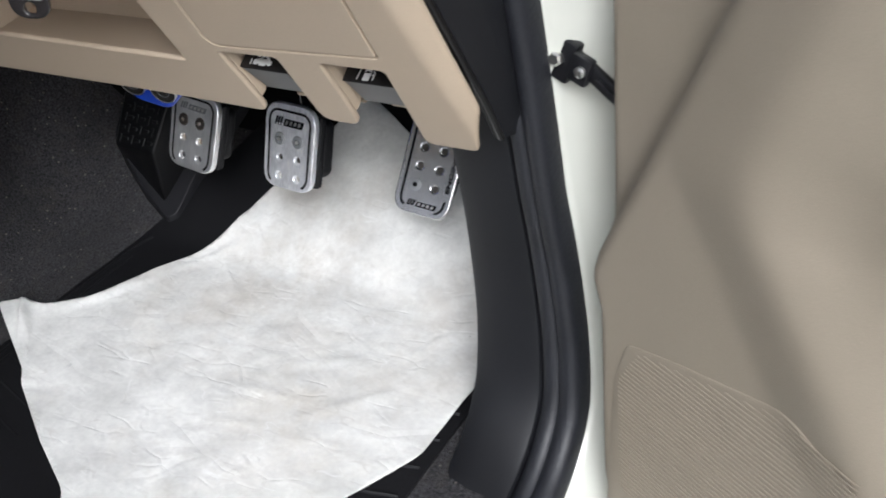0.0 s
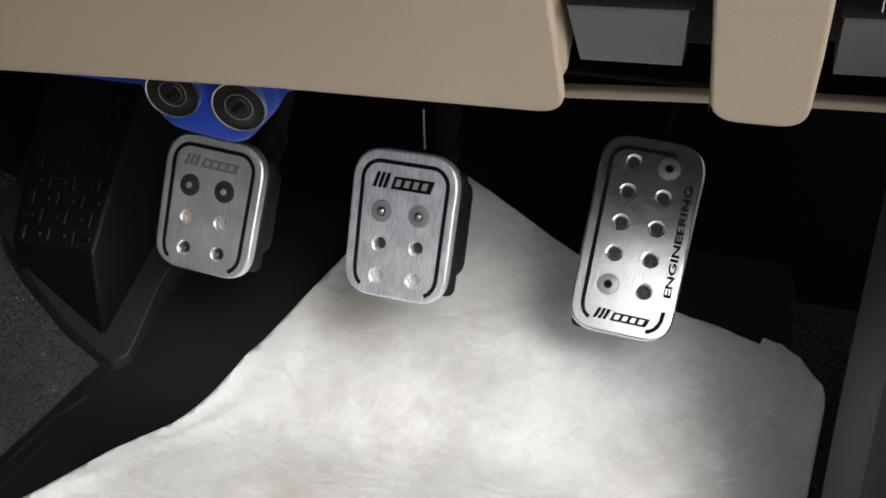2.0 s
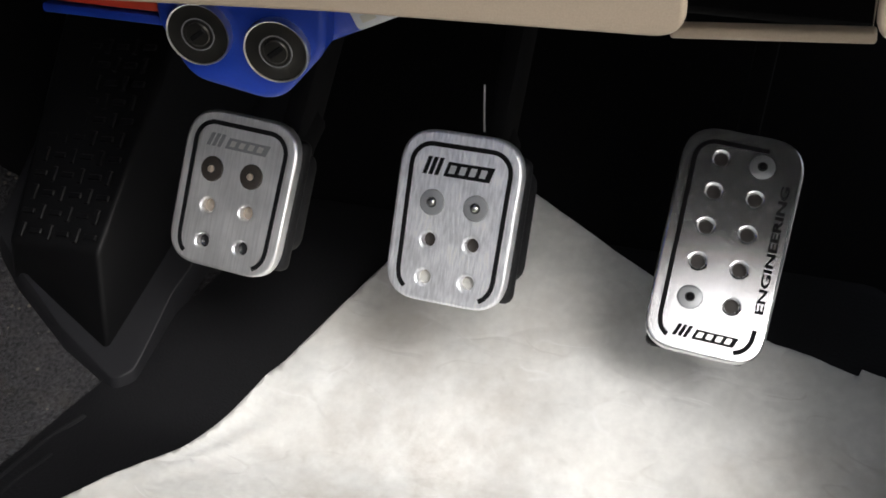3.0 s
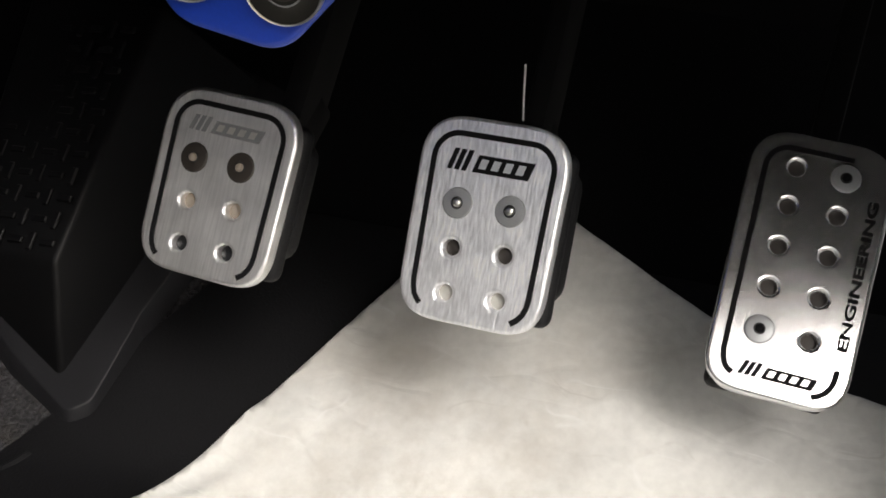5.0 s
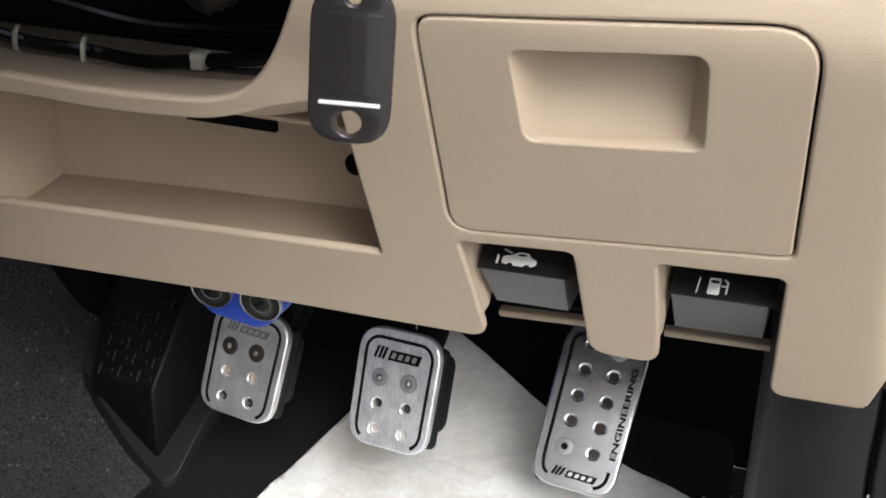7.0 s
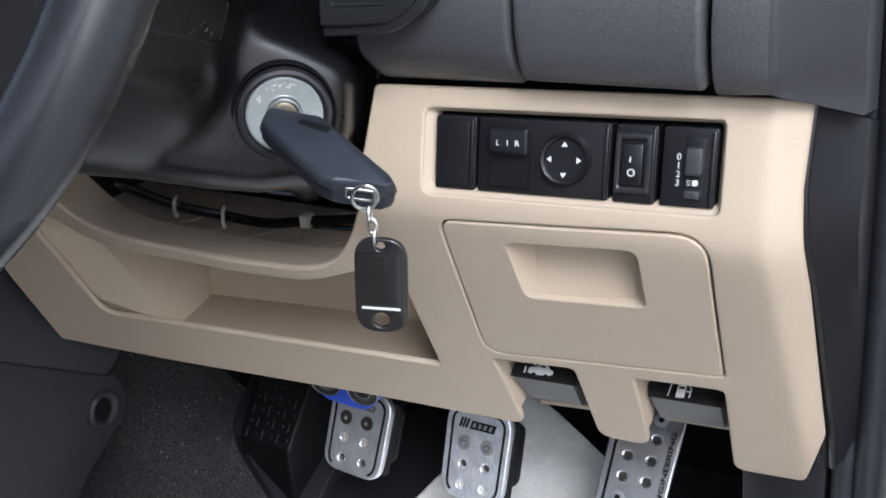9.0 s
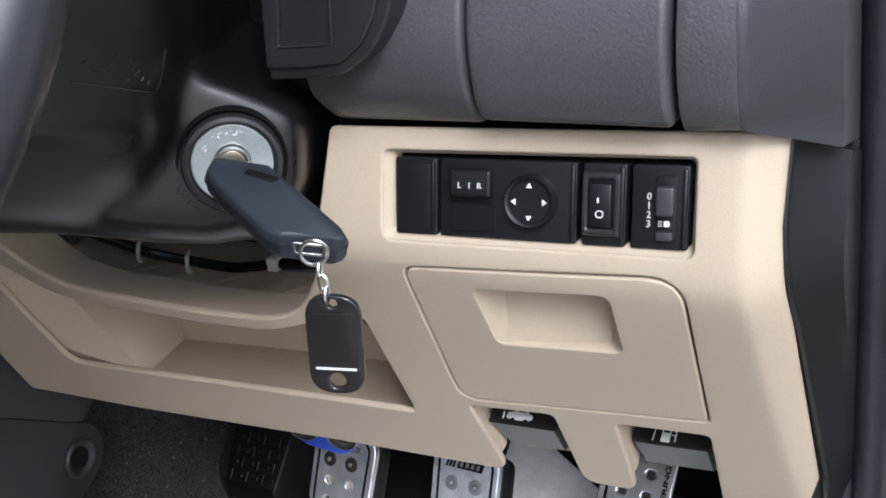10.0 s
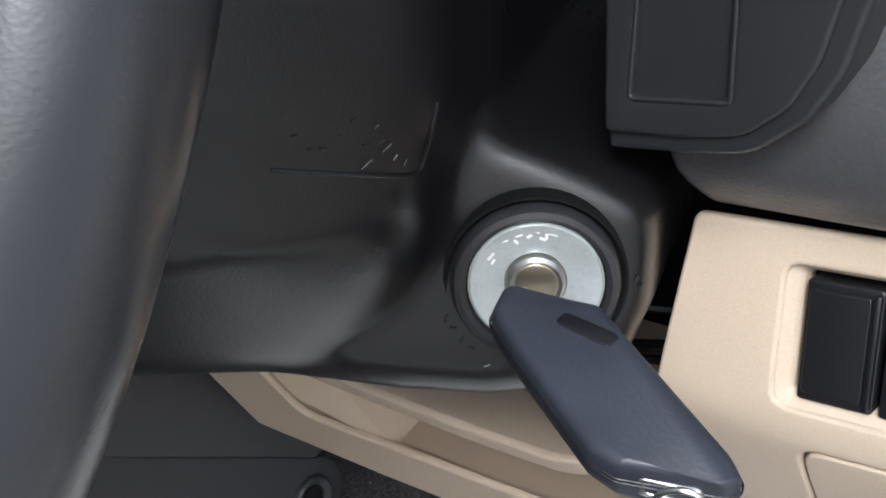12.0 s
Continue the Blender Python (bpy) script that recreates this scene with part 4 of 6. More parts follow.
part("border", tube([(p.x, p.y, floor_z(p.x, p.y) + 0.0020) for p in smooth_path([(-0.733, 0.40), (-0.733, 0.70), (-0.727, 0.765)], 8)], 0.0018, 8), RUBBER, mat)
for i in range(7):
    y = 0.46 + 0.027 * i
    part("rib", tube([(-0.728, y + 0.02, 0.0125), (-0.70, y + 0.012, 0.0132), (-0.64, y - 0.006, 0.0125)], 0.0022, 6), RUBBER, mat)
for i in range(9):
    y = 0.40 + 0.035 * i
    part("rib", tube([(-0.287, y + 0.012, 0.0135), (-0.31, y + 0.006, 0.0145), (-0.345, y, 0.0135)], 0.0022, 6), RUBBER, mat)


def paper_sheet():
    out = rounded([(-0.795, 0.637, 0), (-0.773, 0.649, 0.01), (-0.748, 0.654, 0.02), (-0.712, 0.687, 0.05), (-0.6874, 0.7394, 0.05), (-0.6571, 0.7853, 0.05), (-0.6317, 0.8385, 0.05), (-0.6052, 0.8836, 0.05), (-0.5594, 0.9619, 0), (-0.5446, 0.9842, 0.002), (-0.503, 0.9655, 0), (-0.4551, 0.9403, 0.02), (-0.3912, 0.9124, 0.03), (-0.3407, 0.9024, 0.02), (-0.3150, 0.8955, 0.001), (-0.3135, 0.8995, 0.001), (-0.3020, 0.8965, 0.001), (-0.2912, 0.886, 0.02), (-0.275, 0.8534, 0.03), (-0.2797, 0.8026, 0.05), (-0.2891, 0.7052, 0.1), (-0.291, 0.633, 0.04), (-0.325, 0.56, 0.05), (-0.4, 0.47, 0.05), (-0.45, 0.36, 0.02), (-0.49, 0.38, 0.02), (-0.545, 0.47, 0.05), (-0.61, 0.508, 0.05), (-0.681, 0.556, 0.02), (-0.7, 0.575, 0.01)], 0.02, 4)
    bm = bmesh.new()
    vs = [bm.verts.new((p.x, p.y, 0)) for p in out]
    es = [bm.edges.new((vs[i], vs[(i + 1) % len(vs)])) for i in range(len(vs))]
    bmesh.ops.triangle_fill(bm, edges=es, use_beauty=True)
    for axis, lo, hi in ((0, -0.80, -0.27), (1, 0.35, 0.96)):
        k = lo
        while k < hi:
            co = [0, 0, 0]
            no = [0, 0, 0]
            co[axis], no[axis] = k, 1
            bmesh.ops.bisect_plane(bm, geom=list(bm.verts) + list(bm.edges) + list(bm.faces), dist=1e-7, plane_co=co, plane_no=no)
            k += 0.0042
    r = random.Random(4)
    folds = []
    for i in range(150):
        c = Vector((r.uniform(-0.76, -0.28), r.uniform(0.45, 0.92)))
        a = r.gauss(0.75, 0.6)
        folds.append((c, Vector((math.cos(a), math.sin(a))), r.uniform(0.006, 0.034), r.uniform(0.0018, 0.0042), r.choice((-1, 1)) * r.uniform(0.0004, 0.0015) * (0.35 + 0.65 * ease((c.y - 0.56) / 0.16))))
    for c, a, ln, wd, h in (((-0.690, 0.715), 0.98, 0.10, 0.0030, 0.0022), ((-0.630, 0.800), 0.90, 0.06, 0.0030, 0.0018), ((-0.742, 0.622), -0.75, 0.035, 0.0040, 0.0080), ((-0.765, 0.625), -0.5, 0.02, 0.003, 0.0025), ((-0.715, 0.600), -0.15, 0.012, 0.003, -0.003),
                            ((-0.690, 0.560), 0.25, 0.02, 0.0028, 0.003), ((-0.672, 0.548), 0.3, 0.025, 0.0028, 0.003), ((-0.600, 0.640), 0.9, 0.02, 0.0025, 0.0022), ((-0.470, 0.640), 0.15, 0.03, 0.0025, 0.0022), ((-0.455, 0.600), 0.2, 0.02, 0.0025, 0.0025), ((-0.430, 0.700), 0.5, 0.035, 0.003, 0.002), ((-0.380, 0.660), 0.8, 0.04, 0.003, 0.0022), ((-0.350, 0.760), 1.1, 0.04, 0.003, 0.002)):
        folds.append((Vector(c), Vector((math.cos(a), math.sin(a))), ln, wd, h))
    side = [Vector(p) for p in ((-0.790, 0.640), (-0.748, 0.654), (-0.712, 0.687), (-0.6874, 0.7394), (-0.6571, 0.7853), (-0.6317, 0.8385))]
    EDGE = list(zip(side, side[1:]))
    for v in bm.verts:
        x, y = v.co.x, v.co.y
        p = Vector((x, y))
        z = 0.0022 * noise.noise(Vector((x * 9, y * 9, 1))) + 0.0014 * abs(noise.noise(Vector((x * 13 + y * 6, y * 17 - x * 4, 3)))) + 0.0004 * abs(noise.noise(Vector((x * 38 - y * 12, y * 30, 7))))
        for c, d, ln, wd, h in folds:
            q = p - c
            along, across = q.dot(d), q.x * d.y - q.y * d.x
            if abs(along) < ln * 2 and abs(across) < wd * 5:
                z += h * math.exp(-(along / ln) ** 2) * math.exp(-abs(across) / wd)
        corner = math.exp(-((x + 0.77) / 0.03) ** 2 - ((y - 0.63) / 0.04) ** 2)
        z += 0.006 * corner + 0.006 * math.exp(-abs((x + 0.745) * 0.8 + (y - 0.62) * 0.6) / 0.006) * math.exp(-((y - 0.625) / 0.03) ** 2)
        lip = min((p - a_ - (b_ - a_) * max(0.0, min(1.0, (p - a_).dot(b_ - a_) / (b_ - a_).length_squared))).length for a_, b_ in EDGE)
        z += 0.0026 * max(0.0, 1 - lip / 0.012) ** 1.2
        curl = max(0.0, min(1.0, (x + 0.308) / 0.03)) * max(0.0, min(1.0, (y - 0.815) / 0.03))
        v.co.z = floor_z(x, y) + 0.0075 + max(z, -0.003) + 0.024 * curl * curl
    return bm


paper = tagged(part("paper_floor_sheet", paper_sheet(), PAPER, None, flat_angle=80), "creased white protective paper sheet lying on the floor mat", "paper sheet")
so = paper.modifiers.new("thickness", "SOLIDIFY")
so.thickness, so.offset = 0.0003, -1

# footrest
rest = thing("footrest", "black moulded plastic footrest beside the clutch pedal", "footrest")


def footrest_body():
    bm = bmesh.new()
    a = [(-0.732, 0.834, 0.105), (-0.800, 0.846, 0.096), (-0.812, 0.945, 0.215), (-0.728, 0.935, 0.215)]
    b = [(-0.731, 0.832, 0.040), (-0.818, 0.868, 0.060), (-0.83, 1.0, 0.18), (-0.690, 0.985, 0.165)]
    va, vb = [bm.verts.new(p) for p in a], [bm.verts.new(p) for p in b]
    bm.faces.new(va)
    for i in range(4):
        bm.faces.new((va[i], va[(i + 1) % 4], vb[(i + 1) % 4], vb[i]))
    bm.faces.new(vb)
    bmesh.ops.recalc_face_normals(bm, faces=bm.faces)
    bmesh.ops.bevel(bm, geom=list(bm.edges), offset=0.0035, segments=3, affect="EDGES", profile=0.5)
    return bm


part("body", footrest_body(), BLACKMATT, rest)
fl = [Vector((-0.835, 0.880)), Vector((-0.8110, 0.8640)), Vector((-0.7655, 0.8385)), Vector((-0.7195, 0.8185)), Vector((-0.7095, 0.8255)), Vector((-0.7045, 0.866)), Vector((-0.665, 0.975)), Vector((-0.70, 0.985)), Vector((-0.835, 0.985))]
part("flange", draped(plate(rounded([(p.x, p.y) for p in fl], 0.008, 4), (), 0.020, 0.001), 0.0050, 0.02, 0.21), FLANGE, rest)
PADM = axes((-0.7655, 0.8405, 0.1010), Vector((0.067, -0.011, 0.009)), Vector((0.0, 0.098, 0.114)))
TREAD = block(0.0036, 0.0095, 0.0020, 0.0006, 1)
tread_mesh = bpy.data.meshes.new("tread")
TREAD.to_mesh(tread_mesh)
TREAD.free()
tread_mesh.materials.append(BLACKMATT)
for i in range(6):
    for j in range(11):
        ob = new("tread", tread_mesh)
        ob.parent = rest
        ob.matrix_basis = PADM @ pose(-0.027 + 0.0105 * i, 0.008 + 0.0120 * j, 0.0012, 0, 0, 90 * ((i + j) % 2))

# ---- pedals ----


def text_mesh(body, size, thick=0.0003, bold=0.0):
    cu = bpy.data.curves.new("text", "FONT")
    cu.body, cu.size, cu.extrude, cu.offset = body, size, thick, bold
    cu.align_x, cu.align_y, cu.resolution_u = "CENTER", "CENTER", 3
    ob = bpy.data.objects.new("text", cu)
    scene.collection.objects.link(ob)
    me = bpy.data.meshes.new_from_object(ob.evaluated_get(bpy.context.evaluated_depsgraph_get()))
    bpy.data.objects.remove(ob)
    bpy.data.curves.remove(cu)
    bm = bmesh.new()
    bm.from_mesh(me)
    bpy.data.meshes.remove(me)
    return bm


def ribbon(points, w, z=0.0):
    """A flat strip of width w along points in a plane."""
    pts = [Vector(p) for p in points]
    bm = bmesh.new()
    rows = []
    for i, p in enumerate(pts):
        t = (pts[min(i + 1, len(pts) - 1)] - pts[max(i - 1, 0)]).normalized()
        nn = Vector((-t.y, t.x)) * w / 2
        rows.append((bm.verts.new((p.x + nn.x, p.y + nn.y, z)), bm.verts.new((p.x - nn.x, p.y - nn.y, z))))
    for a, b in zip(rows, rows[1:]):
        bm.faces.new((a[0], a[1], b[1], b[0]))
    return bm


def slanted(x0, x1, y0, y1, lean, z):
    bm = bmesh.new()
    vs = [bm.verts.new(p) for p in ((x0, y0, z), (x1, y0, z), (x1 + lean, y1, z), (x0 + lean, y1, z))]
    bm.faces.new(vs)
    return bm


def screw(parent, x, y, mat, core):
    s = part("screw", lathe([(0.0063, -0.001), (0.0063, 0.0003), (0.0058, 0.0009), (0.0045, 0.0011), (0.0026, 0.0012)], 28, pose(x, y, 0)), mat, parent, "round button-head screw")
    part("socket", lathe([(0.0019, 0.0), (0.0019, 0.0014), (0.0016, 0.0022), (0.0009, 0.0026)], 12, pose(x, y, 0)), core, s)
    part("socket_rim", moved(tube([(0.0022 * math.cos(a), 0.0022 * math.sin(a), 0) for a in [2 * math.pi * q / 20 for q in range(20)]], 0.00035, 6, closed=True), pose(x, y, 0.0012)), BLACK, s)
    return s


def pedal(name, label, m, x0, x1, y0, y1, holes, screws, metal, plugs=()):
    """A drilled aluminium pedal cover on its rubber pad; m: origin and axes of its face."""
    ob = thing(name, label, "pedal", "car pedals", m=m)
    out = rounded([(x0, y0, 0.017), (x1, y0, 0.017), (x1 + 0.0012, y1, 0.019), (x0 - 0.0012, y1, 0.019)], 0.017, 10)
    part("cover", plate(out, [circle(0.0033, 24, x, y) for x, y in holes], 0.0070, 0.0017, 4), metal, ob, "brushed aluminium cover plate", flat_angle=60, face_flat=True)
    for x, y, mt, core in screws:
        screw(ob, x, y, mt, core)
    for x, y, mt in plugs:
        part("plug", lathe([(0.0040, -0.0085), (0.0040, -0.0042), (0.0025, -0.0038)], 16, pose(x, y, 0)), mt, ob)
    return ob


GROOVE = material("black_groove_paint", (0.006, 0.006, 0.007), 0.75, specular=0.15, var=0.1)
TAN = material("tan_rubber", (0.32, 0.27, 0.22), 0.7, var=0.1)
SCREWDARK = material("dark_rubber_screw", (0.03, 0.024, 0.02), 0.5, var=0.1)
BARREL = material("dark_steel_barrel", (0.07, 0.068, 0.062), 0.30, metal=0.8, var=0.15, var_scale=90)
PALEPLUG = material("dull_pale_backing", (0.40, 0.39, 0.36), 0.6, var=0.2, var_scale=120)
SCREWGREY = material("dull_steel_screw", (0.33, 0.34, 0.35), 0.38, metal=0.45, var=0.1)


def groove_u(ob, x0, x1, y0, y1, r=0.010):
    pts = [(x0 + 0.0042, y0 - 0.0042), (x0 + 0.0025, y0 - 0.0027), (x0 + 0.0012, y0 - 0.0007), (x0 + 0.0004, y0 + 0.002), (x0, y0 + 0.005), (x0 - 0.0008, y1 - r)]
    pts += [(x0 - 0.0008 + r * (1 - math.cos(a)), y1 - r + r * math.sin(a)) for a in [math.pi / 2 * k / 8 for k in range(1, 9)]]
    pts += [(x1 + 0.0008 - r * (1 - math.sin(a)), y1 - r + r * math.cos(a)) for a in [math.pi / 2 * k / 8 for k in range(0, 9)]]
    pts += [(x1, y0 + 0.005), (x1 - 0.0004, y0 + 0.002), (x1 - 0.0014, y0 - 0.0008), (x1 - 0.0033, y0 - 0.0034), (x1 - 0.0058, y0 - 0.0052)]
    part("groove", ribbon(pts, 0.0023, 0.0004), GROOVE, ob, "black inlaid groove")


def emblem(ob, x0, x1, y, h, tone):
    """A dark slanted mark and a dark slanted field with pale bars in it."""
    w = x1 - x0
    strokes = [slanted(x0 + k * w, x0 + (k + wd) * w, y - h / 2, y + h / 2, lean, 0.0003) for k, wd, lean in ((0.0, 0.060, 0.0022), (0.085, 0.060, 0.0022), (0.170, 0.060, 0.0022))]
    field = part("emblem", joined(*strokes, slanted(x0 + 0.30 * w, x1 - 0.0015, y - h / 2, y + h * 0.34, 0.0020, 0.00035)), tone, ob, "plain dark slanted emblem")
    part("emblem_bar", joined(*[slanted(x0 + (0.37 + 0.145 * k) * w, x0 + (0.37 + 0.145 * k + 0.085) * w, y - h * 0.30, y + h * 0.16, 0.0010, 0.00060) for k in range(4)]), STEEL, field, "pale slanted bars")


BRAKE_M = axes((-0.5158, 0.7980, 0.1638), (0.994, -0.09, 0.022), (0.020, 0.349, 0.936))
BH = [(-0.0113, 0.0180), (0.0107, 0.0183), (-0.0108, 0.0002), (0.0111, 0.0008), (-0.0104, -0.0178), (0.0115, -0.0172)]
brake = pedal("brake_pedal", "brushed aluminium brake pedal with drilled holes", BRAKE_M, -0.0300, 0.0300, -0.0295, 0.0525, BH[2:], [(*BH[0], SCREWGREY, STEEL), (*BH[1], SCREWGREY, STEEL)], ALU_FILM, [(*BH[2], SCREWDARK), (*BH[3], SCREWDARK), (*BH[4], PALEPLUG), (*BH[5], PALEPLUG)])
groove_u(brake, -0.0237, 0.0245, -0.0195, 0.0455)
emblem(brake, -0.0185, 0.0170, 0.0352, 0.0085, GROOVE)
part("rubber_pad", joined(block(0.060, 0.070, 0.010, 0.0048, 4, pose(0.0015, 0.010, -0.0125)), block(0.056, 0.056, 0.020, 0.0085, 4, pose(0.0035, 0.012, -0.0215, 0, 5))), RUBBER, brake, "black rubber pedal pad")
part("arm", joined(block(0.010, 0.16, 0.024, 0.003, 2, pose(0.006, 0.115, -0.045, -8)), block(0.012, 0.06, 0.02, 0.003, 2, pose(0.006, 0.03, -0.032, -30))), DARK, brake, "black steel pedal arm")
part("cable", tube([(0.0072, 0.0545, -0.006), (0.0062, 0.064, -0.004), (0.0052, 0.076, -0.002)], 0.0005, 6), STEEL, brake, "thin bright return cable")

CLUTCH_M = axes((-0.6280, 0.7922, 0.1655), (0.991, -0.102, -0.03), (0.075, 0.369, 0.922))
CH = [(-0.0127, 0.0180), (0.0095, 0.0183), (-0.0115, 0.0001), (0.0102, 0.0005), (-0.0108, -0.0178), (0.0110, -0.0172)]
clutch = pedal("clutch_pedal", "brushed aluminium clutch pedal with drilled holes", CLUTCH_M, -0.0300, 0.0310, -0.0300, 0.0475, CH[2:], [(*CH[0], SCREWDARK, TAN), (*CH[1], SCREWDARK, TAN)], ALU_DULL, [(*CH[2], TAN), (*CH[3], TAN), (*CH[4], BLACK), (*CH[5], BLACK)])
groove_u(clutch, -0.0240, 0.0250, -0.0205, 0.0410)
emblem(clutch, -0.0185, 0.0165, 0.0325, 0.0065, SCREWGREY)
part("rubber_pad", joined(block(0.060, 0.066, 0.010, 0.0048, 4, pose(0.0020, 0.008, -0.0125)), block(0.054, 0.052, 0.018, 0.0080, 4, pose(0.0040, 0.010, -0.0205, 0, 5))), RUBBER, clutch, "black rubber pedal pad")
part("arm", joined(block(0.012, 0.15, 0.024, 0.003, 2, pose(0.012, 0.105, -0.045, -8)), block(0.012, 0.06, 0.02, 0.003, 2, pose(0.012, 0.03, -0.032, -30))), DARK, clutch, "black steel pedal arm")

GAS_M = axes((-0.3925, 0.8600, 0.1600), (0.997, 0.021, -0.079), (0.055, 0.580, 0.812)) @ Matrix.Diagonal((1.0, 0.968, 1.0, 1.0))
GH = [(sx * 0.0102, v) for v in (0.0414, 0.0236, 0.0050, -0.0135, -0.0325) for sx in (-1, 1)]
gas = pedal("accelerator_pedal", "long brushed aluminium accelerator pedal with ten holes", GAS_M, -0.0290, 0.0295, -0.0610, 0.0580, [h for i, h in enumerate(GH) if i not in (1, 8)],
            [(*GH[1], SCREWGREY, GROOVE), (*GH[8], SCREWGREY, GROOVE)], ALU, [(*h, SCREWDARK) for i, h in enumerate(GH) if i not in (1, 8)])
pts = [(-0.0170, -0.0535), (-0.0190, -0.0523), (-0.0205, -0.0505), (-0.0215, -0.0480), (-0.0222, -0.0445), (-0.0232, 0.040)] + [(-0.0232 + 0.010 * (1 - math.cos(a)), 0.040 + 0.010 * math.sin(a)) for a in [math.pi / 2 * k / 8 for k in range(1, 9)]] + [(0.012, 0.050)]
part("groove", ribbon(pts, 0.0023, 0.0004), GROOVE, gas, "black inlaid groove")
part("groove", ribbon([(0.0155, -0.0555), (0.0182, -0.0544), (0.0205, -0.0525), (0.0221, -0.0500), (0.0230, -0.0470), (0.0234, -0.0420)], 0.0023, 0.0004), GROOVE, gas, "black inlaid groove")
emblem(gas, -0.0148, 0.0165, -0.0500, 0.0062, GROOVE)
word = text_mesh("ENGINEERING", 0.0057, 0.0002, 0.00015)
wide_ = max(v.co.x for v in word.verts) - min(v.co.x for v in word.verts)
moved(word, pose(0.0236, 0.0, 0.0002, 0, 0, 90) @ Matrix.Diagonal((0.067 / wide_, 1.0, 1.0, 1.0)))
part("lettering", word, GROOVE, gas, "black printed word")
part("rubber_pad", joined(block(0.050, 0.112, 0.010, 0.004, 3, pose(-0.002, -0.004, -0.0105)), block(0.030, 0.10, 0.008, 0.003, 2, pose(0.0, -0.004, -0.018))), RUBBER, gas, "black rubber pedal pad")
part("arm", joined(block(0.012, 0.11, 0.014, 0.003, 2, pose(0.0, 0.09, -0.020, 12)), block(0.03, 0.02, 0.012, 0.003, 2, pose(0.0, 0.02, -0.022))), DARK, gas, "black pedal arm")

# blue clutch lock under the dashboard
plock = thing("pedal_lock", "blue plastic pedal lock with two key barrels", "pedal lock")
PL_M = axes((-0.5752, 0.7095, 0.2795), (0.99, 0.10, -0.045), (0.055, -0.18, 0.98))
PL = rounded([(-0.0335, 0.055, 0.004), (-0.0335, 0.002, 0.018), (-0.022, -0.0210, 0.016), (0.014, -0.0270, 0.016), (0.0335, -0.002, 0.016), (0.0335, 0.055, 0.004)], 0.01, 8)
part("housing", joined(moved(plate(PL, (), 0.045, 0.003, 3), pose(0, 0, 0.003)), block(0.05, 0.045, 0.030, 0.006, 2, pose(0.035, 0.022, -0.024, 0, 0, 28))), BLUE, plock)
part("housing", block(0.056, 0.026, 0.004, 0.0015, 2, PL_M.inverted() @ pose(-0.633, 0.719, 0.2815)), BLUE, plock, "blue side flange")
part("cap", block(0.050, 0.022, 0.03, 0.003, 2, PL_M.inverted() @ pose(-0.633, 0.717, 0.2990)), RED, plock, "red cap")
part("sticker", plate(box_outline(0.024, 0.030, 0.002), (), 0.0005, 0.0001), STICKER, plock, "pale printed sticker").matrix_basis = pose(0.047, 0.022, -0.0086, 0, 0, 28)
for dx, dy, w, h, tone in ((-0.006, 0.008, 0.008, 0.0022, BLUE), (-0.005, 0.003, 0.010, 0.0012, GREY), (0.003, 0.010, 0.005, 0.004, RED), (-0.004, -0.002, 0.012, 0.0012, GREY), (0.002, -0.007, 0.014, 0.0014, GREY), (-0.006, -0.011, 0.006, 0.003, NYLON)):
    part("print_bar", plate(box_outline(w, h, 0.0002, 1), (), 0.0003, 0.0001, 1), tone, plock, "coloured print on the sticker").matrix_basis = pose(0.047, 0.022, -0.0083, 0, 0, 28) @ pose(dx, dy, 0)
for x, y in ((-0.0157, 0.0002), (0.0150, -0.0026)):
    k = part("key_barrel", lathe([(0.0128, 0), (0.0128, 0.0030), (0.0125, 0.0038), (0.0121, 0.0036), (0.0119, 0.0026), (0.0058, 0.0026)], 40, pose(x, y, 0.003)), STEEL, plock, "dark steel key barrel")
    part("keyway", block(0.0022, 0.0070, 0.0012, 0.0003, 1, pose(x, y, 0.0067, 0, 0, -50)), BLACKMATT, k)
    part("face", lathe([(0.0120, 0.0), (0.0120, 0.0008), (0.0078, 0.0004), (0.0072, 0.0006), (0.0050, 0.0006)], 32, pose(x, y, 0.0054)), BARREL, k, "dark barrel face")
    part("inner_ring", moved(tube([(0.0064 * math.cos(a), 0.0064 * math.sin(a), 0) for a in [2 * math.pi * q / 28 for q in range(28)]], 0.0003, 6, closed=True), pose(x, y, 0.0062)), SCREWGREY, k)
    part("plug", lathe([(0.0048, 0.0), (0.0048, 0.0006), (0.0044, 0.0009)], 24, pose(x, y, 0.0058)), BARREL, k)
plock.matrix_world = PL_M

